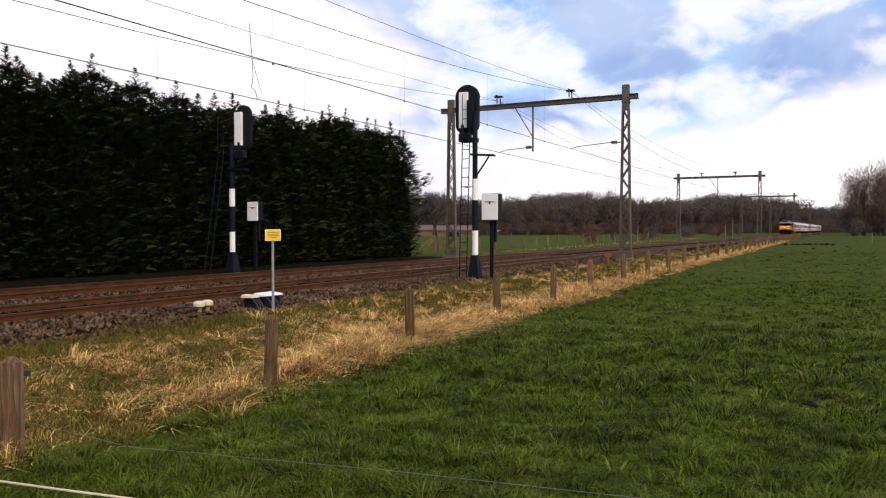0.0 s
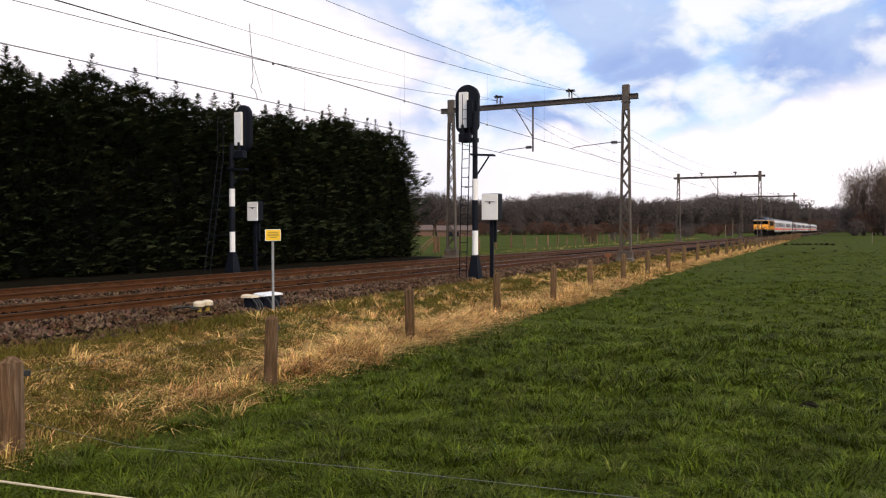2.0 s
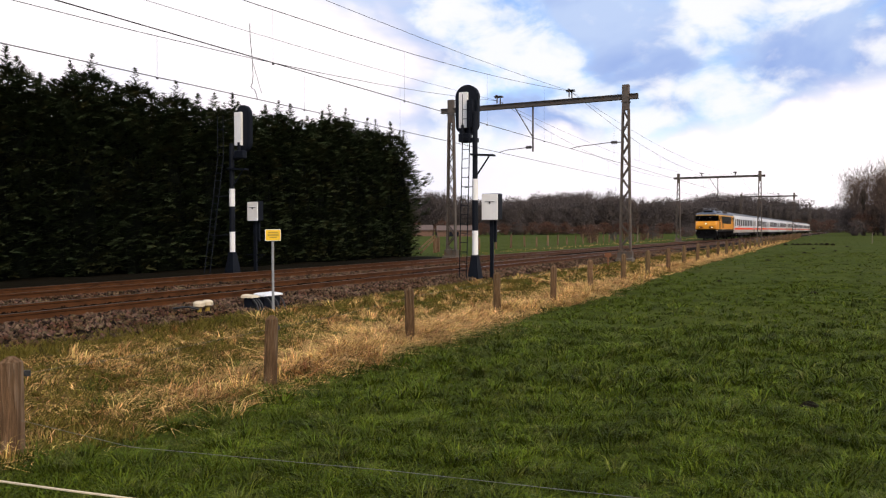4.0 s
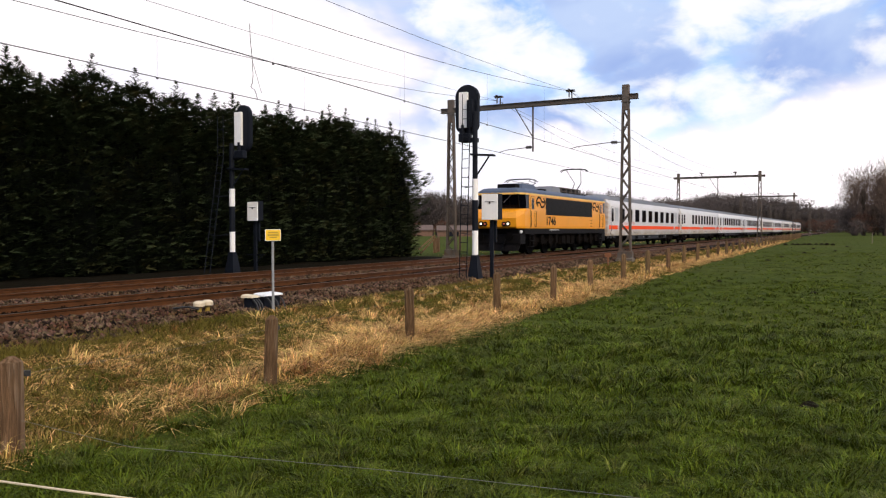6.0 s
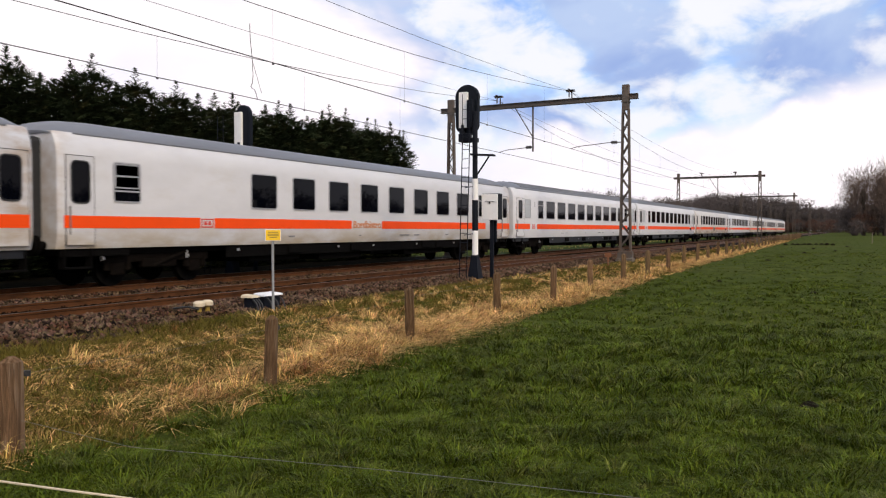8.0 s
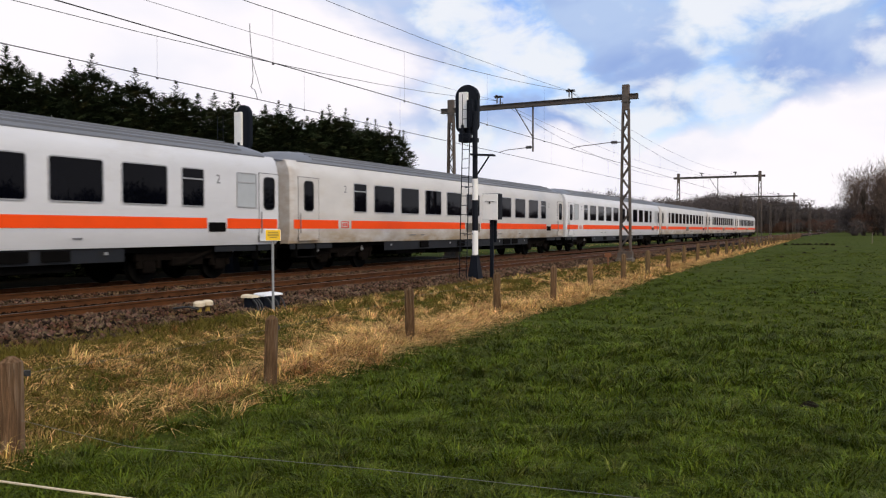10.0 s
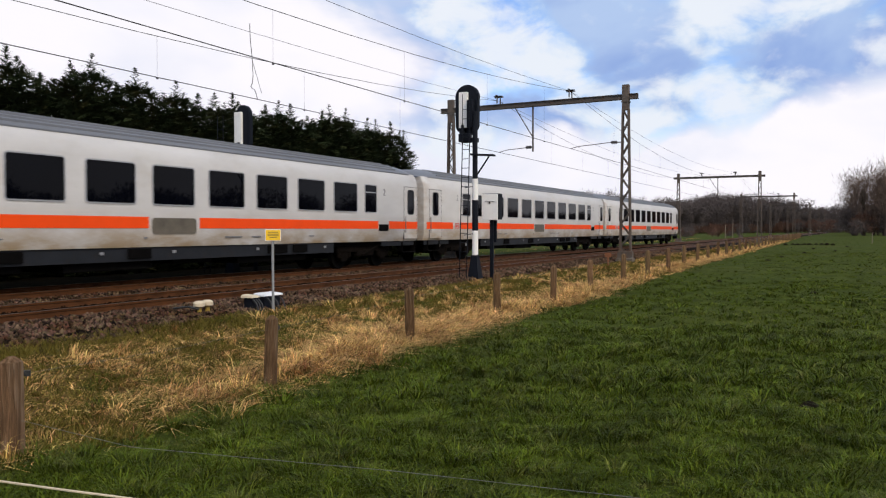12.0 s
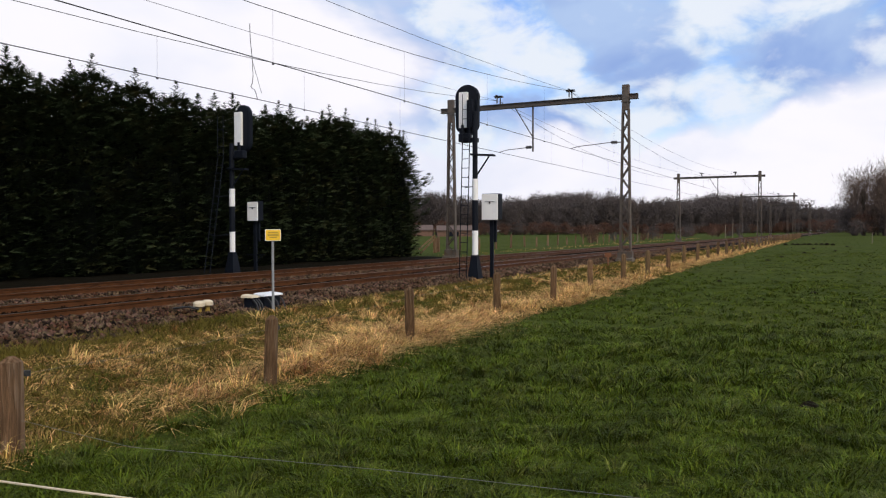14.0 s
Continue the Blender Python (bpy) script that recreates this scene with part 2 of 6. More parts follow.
def ground_material():
    """Green meadow, straw-coloured verge beside the railway, green fields beyond."""
    m = bpy.data.materials.new("meadow_and_verge")
    m.use_nodes = True
    n, l = m.node_tree.nodes, m.node_tree.links
    b = n["Principled BSDF"]
    b.inputs["Roughness"].default_value, b.inputs["Specular IOR Level"].default_value = 0.95, 0.03
    pos = n.new("ShaderNodeNewGeometry").outputs["Position"]

    def nz(scale, detail):
        t = n.new("ShaderNodeTexNoise")
        t.inputs["Scale"].default_value, t.inputs["Detail"].default_value = scale, detail
        l.new(pos, t.inputs["Vector"])
        return t.outputs["Fac"]

    def ramp(f, stops):
        r = n.new("ShaderNodeValToRGB")
        e = r.color_ramp.elements
        for i, (p, c) in enumerate(stops):
            x = e[i] if i < 2 else e.new(p)
            x.position, x.color = p, (*c, 1)
        l.new(f, r.inputs[0])
        return r.outputs[0]

    def mix(f, a, c):
        x = n.new("ShaderNodeMix")
        x.data_type = "RGBA"
        l.new(f, x.inputs["Factor"]); l.new(a, x.inputs["A"]); l.new(c, x.inputs["B"])
        return x.outputs["Result"]

    def mth(op, a, c):
        x = n.new("ShaderNodeMath")
        x.operation = op
        for i, q in enumerate((a, c)):
            if isinstance(q, (int, float)):
                x.inputs[i].default_value = q
            else:
                l.new(q, x.inputs[i])
        return x.outputs[0]
    sep = n.new("ShaderNodeSeparateXYZ")
    l.new(pos, sep.inputs[0])
    green = ramp(nz(1.1, 6), [(0.32, (0.022, 0.031, 0.004)), (0.68, (0.064, 0.082, 0.010))])
    green = mix(ramp(nz(0.22, 5), [(0.42, (0, 0, 0)), (0.66, (0.75, 0.75, 0.75))]), green, ramp(nz(9, 5), [(0.3, (0.020, 0.031, 0.005)), (0.7, (0.070, 0.092, 0.018))]))
    green = mix(ramp(nz(0.09, 6), [(0.50, (0, 0, 0)), (0.70, (0.6, 0.6, 0.6))]), green, ramp(nz(4, 5), [(0.3, (0.045, 0.050, 0.012)), (0.7, (0.100, 0.105, 0.032))]))
    straw = ramp(nz(7, 6), [(0.30, (0.040, 0.023, 0.008)), (0.7, (0.20, 0.122, 0.046))])
    verge = mix(ramp(nz(0.9, 5), [(0.46, (0, 0, 0)), (0.62, (1, 1, 1))]), straw, ramp(nz(5, 5), [(0.3, (0.030, 0.028, 0.007)), (0.7, (0.105, 0.082, 0.022))]))
    # verge between the fence line and the ballast
    edge = mth("ADD", mth("SUBTRACT", sep.outputs[1], mth("MULTIPLY", sep.outputs[0], 0.02)), mth("MULTIPLY", mth("SUBTRACT", nz(1.3, 4), 0.5), 1.2))
    r = n.new("ShaderNodeMapRange")
    r.inputs["From Min"].default_value, r.inputs["From Max"].default_value = 6.15, 6.6
    l.new(edge, r.inputs[0])
    r2 = n.new("ShaderNodeMapRange")
    r2.inputs["From Min"].default_value, r2.inputs["From Max"].default_value = 21.5, 19.5
    l.new(mth("ADD", sep.outputs[1], mth("MULTIPLY", nz(0.5, 3), 1.0)), r2.inputs[0])
    colour = mix(mth("MULTIPLY", r.outputs[0], r2.outputs[0]), green, verge)
    # near-black ground along and beyond the conifer hedge
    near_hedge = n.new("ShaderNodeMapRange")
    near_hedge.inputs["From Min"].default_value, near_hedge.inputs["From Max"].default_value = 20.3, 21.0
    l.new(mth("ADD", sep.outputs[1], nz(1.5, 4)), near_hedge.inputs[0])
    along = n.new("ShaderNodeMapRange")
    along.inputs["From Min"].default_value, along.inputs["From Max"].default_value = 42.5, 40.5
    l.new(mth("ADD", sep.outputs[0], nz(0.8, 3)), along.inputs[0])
    dark_ground = ramp(nz(6, 5), [(0.3, (0.005, 0.0045, 0.003)), (0.7, (0.014, 0.011, 0.006))])
    colour = mix(mth("MULTIPLY", near_hedge.outputs[0], along.outputs[0]), colour, dark_ground)
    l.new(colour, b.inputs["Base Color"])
    bp = n.new("ShaderNodeBump")
    bp.inputs["Strength"].default_value, bp.inputs["Distance"].default_value = 0.9, 0.05
    l.new(nz(14, 6), bp.inputs["Height"])
    l.new(bp.outputs[0], b.inputs["Normal"])
    return m


M_GROUND = ground_material()
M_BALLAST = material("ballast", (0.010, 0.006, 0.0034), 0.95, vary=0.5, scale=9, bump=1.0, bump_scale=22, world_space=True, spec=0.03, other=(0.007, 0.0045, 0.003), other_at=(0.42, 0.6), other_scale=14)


def ground():
    xs = np.concatenate([np.linspace(-1500, -60, 14), np.linspace(-50, 0, 26), np.arange(0.6, 60, 0.6), np.linspace(62, 150, 30), np.linspace(170, 2500, 26)])
    ys = np.concatenate([np.linspace(-1500, -60, 12), np.linspace(-50, -4, 16), np.arange(-3, 40, 0.55), np.linspace(42, 120, 20), np.linspace(140, 1800, 20)])
    gx, gy = np.meshgrid(xs, ys, indexing="ij")
    v = np.stack([gx, gy, ground_z(gx, gy)], -1).reshape(-1, 3)
    ny = len(ys)
    i, j = np.meshgrid(np.arange(len(xs) - 1), np.arange(ny - 1), indexing="ij")
    a = (i * ny + j).ravel()
    soup("ground", v, np.stack([a, a + ny, a + ny + 1, a + 1], 1), M_GROUND, "flat green winter meadow with a low verge", "ground", "structure", True)


ground()


def ballast_bed():
    bm = bm_new()
    prof = [(10.55, 0.2), (10.75, 0.30), (11.6, 0.39), (12.2, 0.385), (14.2, 0.385), (14.7, 0.36), (15.8, 0.36), (16.3, 0.385), (18.3, 0.385), (19.0, 0.38), (20.2, 0.25), (20.2, 0.05), (10.55, 0.05)]
    loft(bm, [[(x, y, z) for y, z in prof] for x in np.concatenate([np.arange(-60, 62, 2.0), np.arange(70, 1500, 40.0)])])
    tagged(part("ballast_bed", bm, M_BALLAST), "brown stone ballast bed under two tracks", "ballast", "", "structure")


ballast_bed()
M_RAIL = material("rusty_rail", (0.092, 0.036, 0.0125), 0.6, 0.3, vary=0.35, scale=3, bump=0.2, bump_scale=40, spec=0.15)
M_RAILTOP = material("worn_rail_head", (0.16, 0.115, 0.085), 0.38, 0.8, vary=0.3, scale=2, bump=0.05)


def rails():
    prof = [(-0.07, -0.16), (0.07, -0.16), (0.07, -0.145), (0.015, -0.12), (0.012, -0.045), (0.034, -0.035), (0.034, -0.002), (-0.034, -0.002), (-0.034, -0.035), (-0.012, -0.045), (-0.015, -0.12), (-0.07, -0.145)]
    for name, c in (("track_near", NEAR), ("track_far", FAR)):
        tr = empty(name, pose(0, 0, 0))
        tagged(tr, "rusty steel railway track on wooden sleepers", "railway track", "tracks", "structure")
        for side in (-0.752, 0.752):
            bm = bm_new()
            loft(bm, [[(x, c + side + y, RAIL + z) for y, z in prof] for x in (-80, 1500)])
            part("rail", bm, M_RAIL, tr, "rust-brown steel rail")
            bm = bm_new()
            box(bm, -80, c + side - 0.031, RAIL - 0.004, 1500, c + side + 0.031, RAIL)
            part("rail_head", bm, M_RAILTOP, tr, "worn rail head")


rails()


def sleepers():
    bm = bm_new()
    box(bm, -0.125, -1.28, -0.09, 0.125, 1.28, 0.0, 0.012)
    me = mesh_of("sleeper", bm, M_SLEEPER)
    for name, c in (("track_near", NEAR), ("track_far", FAR)):
        tr = bpy.data.objects[name]
        for k in range(150):
            share("sleeper", me, tr, pose(4.0 + 0.62 * k, c + 0.01 * math.sin(k * 1.7), RAIL - 0.135, 0, 0, 0.5 * math.sin(k * 2.3)))
        bm = bm_new()
        for k in range(120):
            x = 97.0 + 0.62 * k
            box(bm, x - 0.125, c - 1.28, RAIL - 0.2, x + 0.125, c + 1.28, RAIL - 0.135)
        tagged(part("sleepers", bm, M_SLEEPER, tr), kind="stuff")


M_SLEEPER = material("brown_sleeper", (0.022, 0.013, 0.007), 0.9, vary=0.35, scale=5, bump=0.4, bump_scale=30, per="object", per_amount=0.3, stretch=(1, 0.3, 1), spec=0.04)
sleepers()


# ---- train ----
M_COACH = material("coach_paint", (0.645, 0.648, 0.66), 0.42, vary=0.06, scale=1.2, bump=0.02, other=(0.52, 0.50, 0.48), other_at=(0.55, 0.8), other_scale=0.8, stretch=(0.5, 1, 1.6), spec=0.4)
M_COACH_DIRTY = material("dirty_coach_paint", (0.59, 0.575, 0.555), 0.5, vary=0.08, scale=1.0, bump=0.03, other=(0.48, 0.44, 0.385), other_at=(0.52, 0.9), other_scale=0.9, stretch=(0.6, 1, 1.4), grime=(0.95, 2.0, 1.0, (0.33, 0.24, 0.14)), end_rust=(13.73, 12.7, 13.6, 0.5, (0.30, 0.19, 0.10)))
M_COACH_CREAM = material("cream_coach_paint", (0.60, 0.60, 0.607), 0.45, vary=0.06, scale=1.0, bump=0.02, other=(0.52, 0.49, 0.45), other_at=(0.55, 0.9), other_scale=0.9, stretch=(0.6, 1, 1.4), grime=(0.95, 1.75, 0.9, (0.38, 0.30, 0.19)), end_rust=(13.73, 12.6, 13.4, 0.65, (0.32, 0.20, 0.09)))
M_ROOF = material("grey_coach_roof", (0.155, 0.165, 0.185), 0.6, vary=0.14, scale=0.8, bump=0.05, stretch=(0.3, 1, 1))
M_STRIPE = material("orange_red_stripe", (0.90, 0.074, 0.004), 0.6, vary=0.05, scale=1.5, bump=0.02, spec=0.2)
M_SKIRT = material("dark_grey_skirt", (0.0125, 0.0145, 0.0185), 0.6, vary=0.25, scale=2, bump=0.05, other=(0.018, 0.015, 0.012), other_at=(0.5, 0.75), other_scale=3, spec=0.25)
# dusty running gear, darkened further to carry the shade under the train
M_UNDER = material("shaded_brake_dust", (0.003, 0.0027, 0.0025), 0.9, spec=0.06, vary=0.4, scale=4, bump=0.2, bump_scale=25)
M_BOGIE = material("shaded_dusty_bogie", (0.0058, 0.0043, 0.0033), 0.9, spec=0.05, vary=0.4, scale=5, bump=0.25, bump_scale=25)
M_GLASS = material("tinted_window_glass", (0.0015, 0.002, 0.004), 0.02, vary=0.3, scale=0.7, bump=0.0, spec=0.085)
M_FROST = material("frosted_glass", (0.42, 0.45, 0.47), 0.35, vary=0.06, scale=2, bump=0.02)
M_FRAME = material("window_frame_metal", (0.42, 0.42, 0.43), 0.4, 0.6, vary=0.1, bump=0.02)
M_RUBBER = material("black_rubber", (0.018, 0.018, 0.019), 0.75, vary=0.3, scale=8, bump=0.1)
M_MARK = material("grey_lettering", (0.16, 0.16, 0.17), 0.6, vary=0.1, bump=0.0)
M_REDMARK = material("red_marking", (0.62, 0.05, 0.03), 0.5, vary=0.1, bump=0.0)
M_WHITE = material("white_enamel", (0.80, 0.80, 0.79), 0.4, vary=0.04, scale=3, bump=0.02)
M_STEEL = material("grey_steel", (0.24, 0.24, 0.24), 0.5, 0.7, vary=0.2, bump=0.05)
M_YELLOW = material("yellow_engine_paint", (0.83, 0.325, 0.010), 0.38, vary=0.05, scale=1.0, bump=0.02, other=(0.56, 0.25, 0.02), other_at=(0.62, 0.85), other_scale=1.3, coat=0.15)
M_BRIM = material("pale_yellow_cornice", (0.84, 0.50, 0.12), 0.45, vary=0.08, scale=1.0, bump=0.02)
M_BLUEROOF = material("blue_grey_engine_roof", (0.058, 0.080, 0.125), 0.55, vary=0.18, scale=1.2, bump=0.06)
M_GRILLE = material("dark_grey_side_panel", (0.0095, 0.0088, 0.0088), 0.65, vary=0.2, scale=2, bump=0.08, spec=0.15)
M_APRON = material("dark_engine_apron", (0.0058, 0.0052, 0.0055), 0.7, vary=0.35, scale=3, bump=0.12, spec=0.12)
M_LAMP = glow("lit_headlamp", (1.0, 0.90, 0.70), 3.0)
M_CHROME = material("lamp_rim", (0.45, 0.45, 0.45), 0.2, 0.95, vary=0.1, bump=0.0)
M_GRAFFITI = material("faded_red_graffiti", (0.60, 0.13, 0.09), 0.5, vary=0.2, scale=8, bump=0.0)

M_SLAT = material("dull_brown_grille", (0.075, 0.060, 0.050), 0.7, vary=0.25, scale=3, bump=0.1)
M_LETTER = material("orange_brown_lettering", (0.52, 0.17, 0.04), 0.5, vary=0.1, scale=8, bump=0.0)
TH = {}


def text_mesh(body, size, depth=0.003, stretch=1.0, bold=0.0):
    cu = bpy.data.curves.new("lettering", "FONT")
    cu.body, cu.size, cu.extrude, cu.align_x, cu.offset = body, size, depth, "LEFT", bold
    ob = bpy.data.objects.new("lettering", cu)
    scene.collection.objects.link(ob)
    me = bpy.data.meshes.new_from_object(ob.evaluated_get(bpy.context.evaluated_depsgraph_get()))
    bpy.data.objects.remove(ob)
    bpy.data.curves.remove(cu)
    me.transform(Matrix.Diagonal((stretch, 1, 1, 1)))
    return me


def lettering(name, body, size, mat, parent, m, label="", stretch=1.0, bold=0.0):
    me = text_mesh(body, size, stretch=stretch, bold=bold)
    me.materials.append(mat)
    ob = share(name, me, parent, m)
    if label:
        tagged(ob, label)
    return ob


ON_SIDE = Matrix.Rotation(radians(90), 4, "X")   # upright on the side that faces -y


def wheel_mesh(r):
    bm = bm_new()
    for s in (-1, 1):
        rod(bm, (0, s * 0.68, 0), (0, s * 0.81, 0), r, r, 24)
        rod(bm, (0, s * 0.66, 0), (0, s * 0.69, 0), r + 0.03, r + 0.03, 24)
        rod(bm, (0, s * 0.81, 0), (0, s * 0.90, 0), 0.13, 0.10, 12)
    rod(bm, (0, -0.7, 0), (0, 0.7, 0), 0.09, 0.09, 10)
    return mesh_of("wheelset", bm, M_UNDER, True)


def bogie(parent, cx, base, r, frame_z, half=1.02):
    """A two-axle bogie: frame, wheelsets, axle boxes, springs."""
    bm = bm_new()
    for s in (-1, 1):
        box(bm, cx - base / 2 - 0.45, s * half - 0.07, frame_z - 0.12, cx + base / 2 + 0.45, s * half + 0.07, frame_z + 0.10, 0.03)
        box(bm, cx - 0.55, s * half - 0.10, frame_z - 0.28, cx + 0.55, s * half + 0.10, frame_z - 0.05, 0.04)
        for a in (-1, 1):
            x = cx + a * base / 2
            box(bm, x - 0.20, s * half - 0.05, r - 0.18, x + 0.20, s * half + 0.16, r + 0.17, 0.05)
            for q in (-0.30, 0.30):
                rod(bm, (x + q, s * half, r - 0.05), (x + q, s * half, frame_z + 0.05), 0.085, 0.085, 10)
        rod(bm, (cx - 0.25, s * (half + 0.10), frame_z - 0.25), (cx + 0.85, s * (half + 0.12), frame_z + 0.12), 0.05, 0.05, 8)
    box(bm, cx - 0.35, -half, frame_z - 0.15, cx + 0.35, half, frame_z + 0.2)
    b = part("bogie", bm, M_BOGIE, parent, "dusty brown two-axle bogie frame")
    key = ("wheel", r)
    if key not in TH:
        TH[key] = wheel_mesh(r)
    for a in (-1, 1):
        share("wheelset", TH[key], b, Matrix.Translation((cx + a * base / 2, 0, r)))
    return b


def buffers(parent, x, s):
    for y in (-0.88, 0.88):
        bm = bm_new()
        rod(bm, (x, y, 1.05), (x + s * 0.36, y, 1.05), 0.10, 0.10, 12)
        rod(bm, (x + s * 0.36, y, 1.05), (x + s * 0.42, y, 1.05), 0.22, 0.24, 18)
        part("buffer", bm, M_UNDER, parent)


def side_window(parent, x0, x1, z0, z1, glass, mirror=1, split=0.0, r=0.09, rim=None):
    """A framed pane fixed on the flank; mirror -1 is the flank towards the camera side."""
    y = 1.413 * mirror

    def at(u, v, d):
        lean = 0.0
        return (u, y + mirror * (d - lean), v)
    bm = bm_new()
    o, i = round_rect(x0, z0, x1, z1, r), round_rect(x0 + 0.032, z0 + 0.032, x1 - 0.032, z1 - 0.032, max(0.02, r - 0.03))
    vo = [bm.verts.new(at(u, v, 0.022)) for u, v in o]
    vi = [bm.verts.new(at(u, v, 0.022)) for u, v in i]
    vb = [bm.verts.new(at(u, v, -0.02)) for u, v in o]
    vj = [bm.verts.new(at(u, v, 0.006)) for u, v in i]
    n = len(o)
    for k in range(n):
        q = (k + 1) % n
        bm.faces.new((vo[k], vo[q], vi[q], vi[k]))
        bm.faces.new((vb[k], vb[q], vo[q], vo[k]))
        bm.faces.new((vi[k], vi[q], vj[q], vj[k]))
    if split:
        zz = z0 + (z1 - z0) * split
        a = [at(x0 + 0.05, zz - 0.02, 0.02), at(x1 - 0.05, zz + 0.02, 0.008)]
        box(bm, a[0][0], a[0][1], a[0][2], a[1][0], a[1][1], a[1][2])
    w = part("window", bm, rim or M_FRAME, parent)
    bm = bm_new()
    vs = [bm.verts.new(at(u, v, 0.008)) for u, v in i]
    bm.faces.new(vs)
    vs2 = [bm.verts.new(at(u, v, -0.01)) for u, v in i]
    bm.faces.new(vs2[::-1])
    part("pane", bm, glass, w)
    return w


def coach_ring(x, k=1.0, drop=0.0):
    half = [(1.33, 0.97), (1.405, 1.25), (1.413, 1.6), (1.413, 3.13), (1.375, 3.34), (1.325, 3.47), (1.27, 3.585), (1.215, 3.665)]
    return [(x, -y * k, z) for y, z in half] + [(x, y * k, z) for y, z in reversed(half)]


def roof_ring(x, k=1.0, drop=0.0):
    half = [(1.235, 3.655), (1.21, 3.71), (1.15, 3.775), (0.95, 3.91), (0.62, 4.02), (0.30, 4.065), (0.0, 4.08)]
    pts = [(x, -y * k, z - drop * (z - 3.62) / 0.46) for y, z in half]
    return pts + [(x, y * k, z) for (_, y, z) in ((p[0], -p[1] / k, p[2]) for p in reversed(pts[:-1]))]


def coach(paint, label, windows, gaps, doors=((0.38, 1.3), (25.1, 26.02)), extras=None, ribs=True, classes=(3.22, 23.55), ends=(0.28, 26.12), skirt=None):
    """A 26.4 m carriage. windows: (x0, x1, kind). gaps: breaks in the stripe."""
    c = empty("passenger_coach", pose(0, 0, 0), label, "train carriage", "carriages of the express")
    L0, L1 = ends
    bm = bm_new()
    loft(bm, [coach_ring(L0, 0.95), coach_ring(L0 + 0.04, 0.98), coach_ring(L0 + 0.11, 1.0), coach_ring(L1 - 0.11, 1.0), coach_ring(L1 - 0.04, 0.98), coach_ring(L1, 0.95)])
    part("body", bm, paint, c, smooth=True)
    bm = bm_new()
    loft(bm, [roof_ring(L0 - 0.02, 0.90, 0.36), roof_ring(L0 + 0.12, 0.95, 0.24), roof_ring(L0 + 0.36, 0.98, 0.12), roof_ring(L0 + 0.75, 0.995, 0.04), roof_ring(L0 + 1.4), roof_ring(L1 - 1.4), roof_ring(L1 - 0.75, 0.995, 0.04), roof_ring(L1 - 0.36, 0.98, 0.12), roof_ring(L1 - 0.12, 0.95, 0.24), roof_ring(L1 + 0.02, 0.90, 0.36)])
    roof = part("roof", bm, M_ROOF, c, "ribbed grey carriage roof", smooth=True)
    for y, z in ((1.14, 3.785), (1.0, 3.885), (0.82, 3.965), (0.48, 4.05), (0.1, 4.085)) if ribs else ():
        for s in (-1, 1):
            bm = bm_new()
            box(bm, 1.7, s * y - 0.035, z - 0.03, 24.7, s * y + 0.035, z + 0.018)
            part("roof_rib", bm, M_ROOF, roof)
    # gutter
    bm = bm_new()
    for s in (-1, 1):
        box(bm, L0 + 0.5, s * 1.235 - 0.02, 3.63, L1 - 0.5, s * 1.235 + 0.02, 3.665)
    part("gutter", bm, M_ROOF, c)
    # stripe on both flanks
    for s in (-1, 1):
        x = L0 + 0.12
        for g0, g1 in list(gaps) + [(L1 - 0.12, L1)]:
            bm = bm_new()
            loft(bm, [[(xx, s * 1.41 * kk, 1.45), (xx, s * 1.421 * kk, 1.45), (xx, s * 1.421 * kk, 1.74), (xx, s * 1.41 * kk, 1.74)]
                      for xx, kk in ([(x, 1.0)]) + ([(g0, 1.0)])])
            part("stripe", bm, M_STRIPE, c, "orange-red stripe")
            x = g1
    # skirt and underframe
    bm = bm_new()
    for s in (-1, 1):
        box(bm, 5.9, s * 1.22 - 0.06, 0.62, 20.5, s * 1.30 + 0.02, 0.975, 0.02)
        box(bm, L0 + 0.1, s * 1.22 - 0.06, 0.78, 2.6, s * 1.28 + 0.02, 0.975, 0.02)
        box(bm, L1 - 2.6, s * 1.22 - 0.06, 0.78, L1 - 0.1, s * 1.28 + 0.02, 0.975, 0.02)
    part("skirt", bm, skirt or M_SKIRT, c, "black lower skirt" if skirt else "dark grey lower skirt")
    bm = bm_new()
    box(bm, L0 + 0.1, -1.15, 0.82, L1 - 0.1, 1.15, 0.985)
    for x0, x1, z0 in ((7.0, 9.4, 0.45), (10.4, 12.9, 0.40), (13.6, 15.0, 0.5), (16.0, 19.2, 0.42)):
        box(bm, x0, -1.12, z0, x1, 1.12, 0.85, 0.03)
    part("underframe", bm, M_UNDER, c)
    for x0, x1 in ((8.6, 9.3), (12.0, 12.7), (17.1, 18.0), (18.3, 19.0)):
        for s in (-1, 1):
            bm = bm_new()
            box(bm, x0, s * 1.305, 0.68, x1, s * 1.335, 0.93, 0.01)
            part("equipment_door", bm, M_UNDER, c)
    bogie(c, 3.7, 2.5, 0.46, 0.72)
    bogie(c, 22.7, 2.5, 0.46, 0.72)
    buffers(c, L0 + 0.05, -1)
    buffers(c, L1 - 0.05, 1)
    # gangways
    for x0, x1 in ((L0 - 0.28, L0 + 0.06), (L1 - 0.06, L1 + 0.28)):
        bm = bm_new()
        box(bm, x0 + 0.01, -0.82, 1.15, x1 - 0.01, 0.82, 3.55, 0.12)
        box(bm, x0 + 0.12, -0.62, 1.35, x1 - 0.12, 0.62, 3.3)
        part("gangway", bm, M_RUBBER, c, "black rubber gangway")
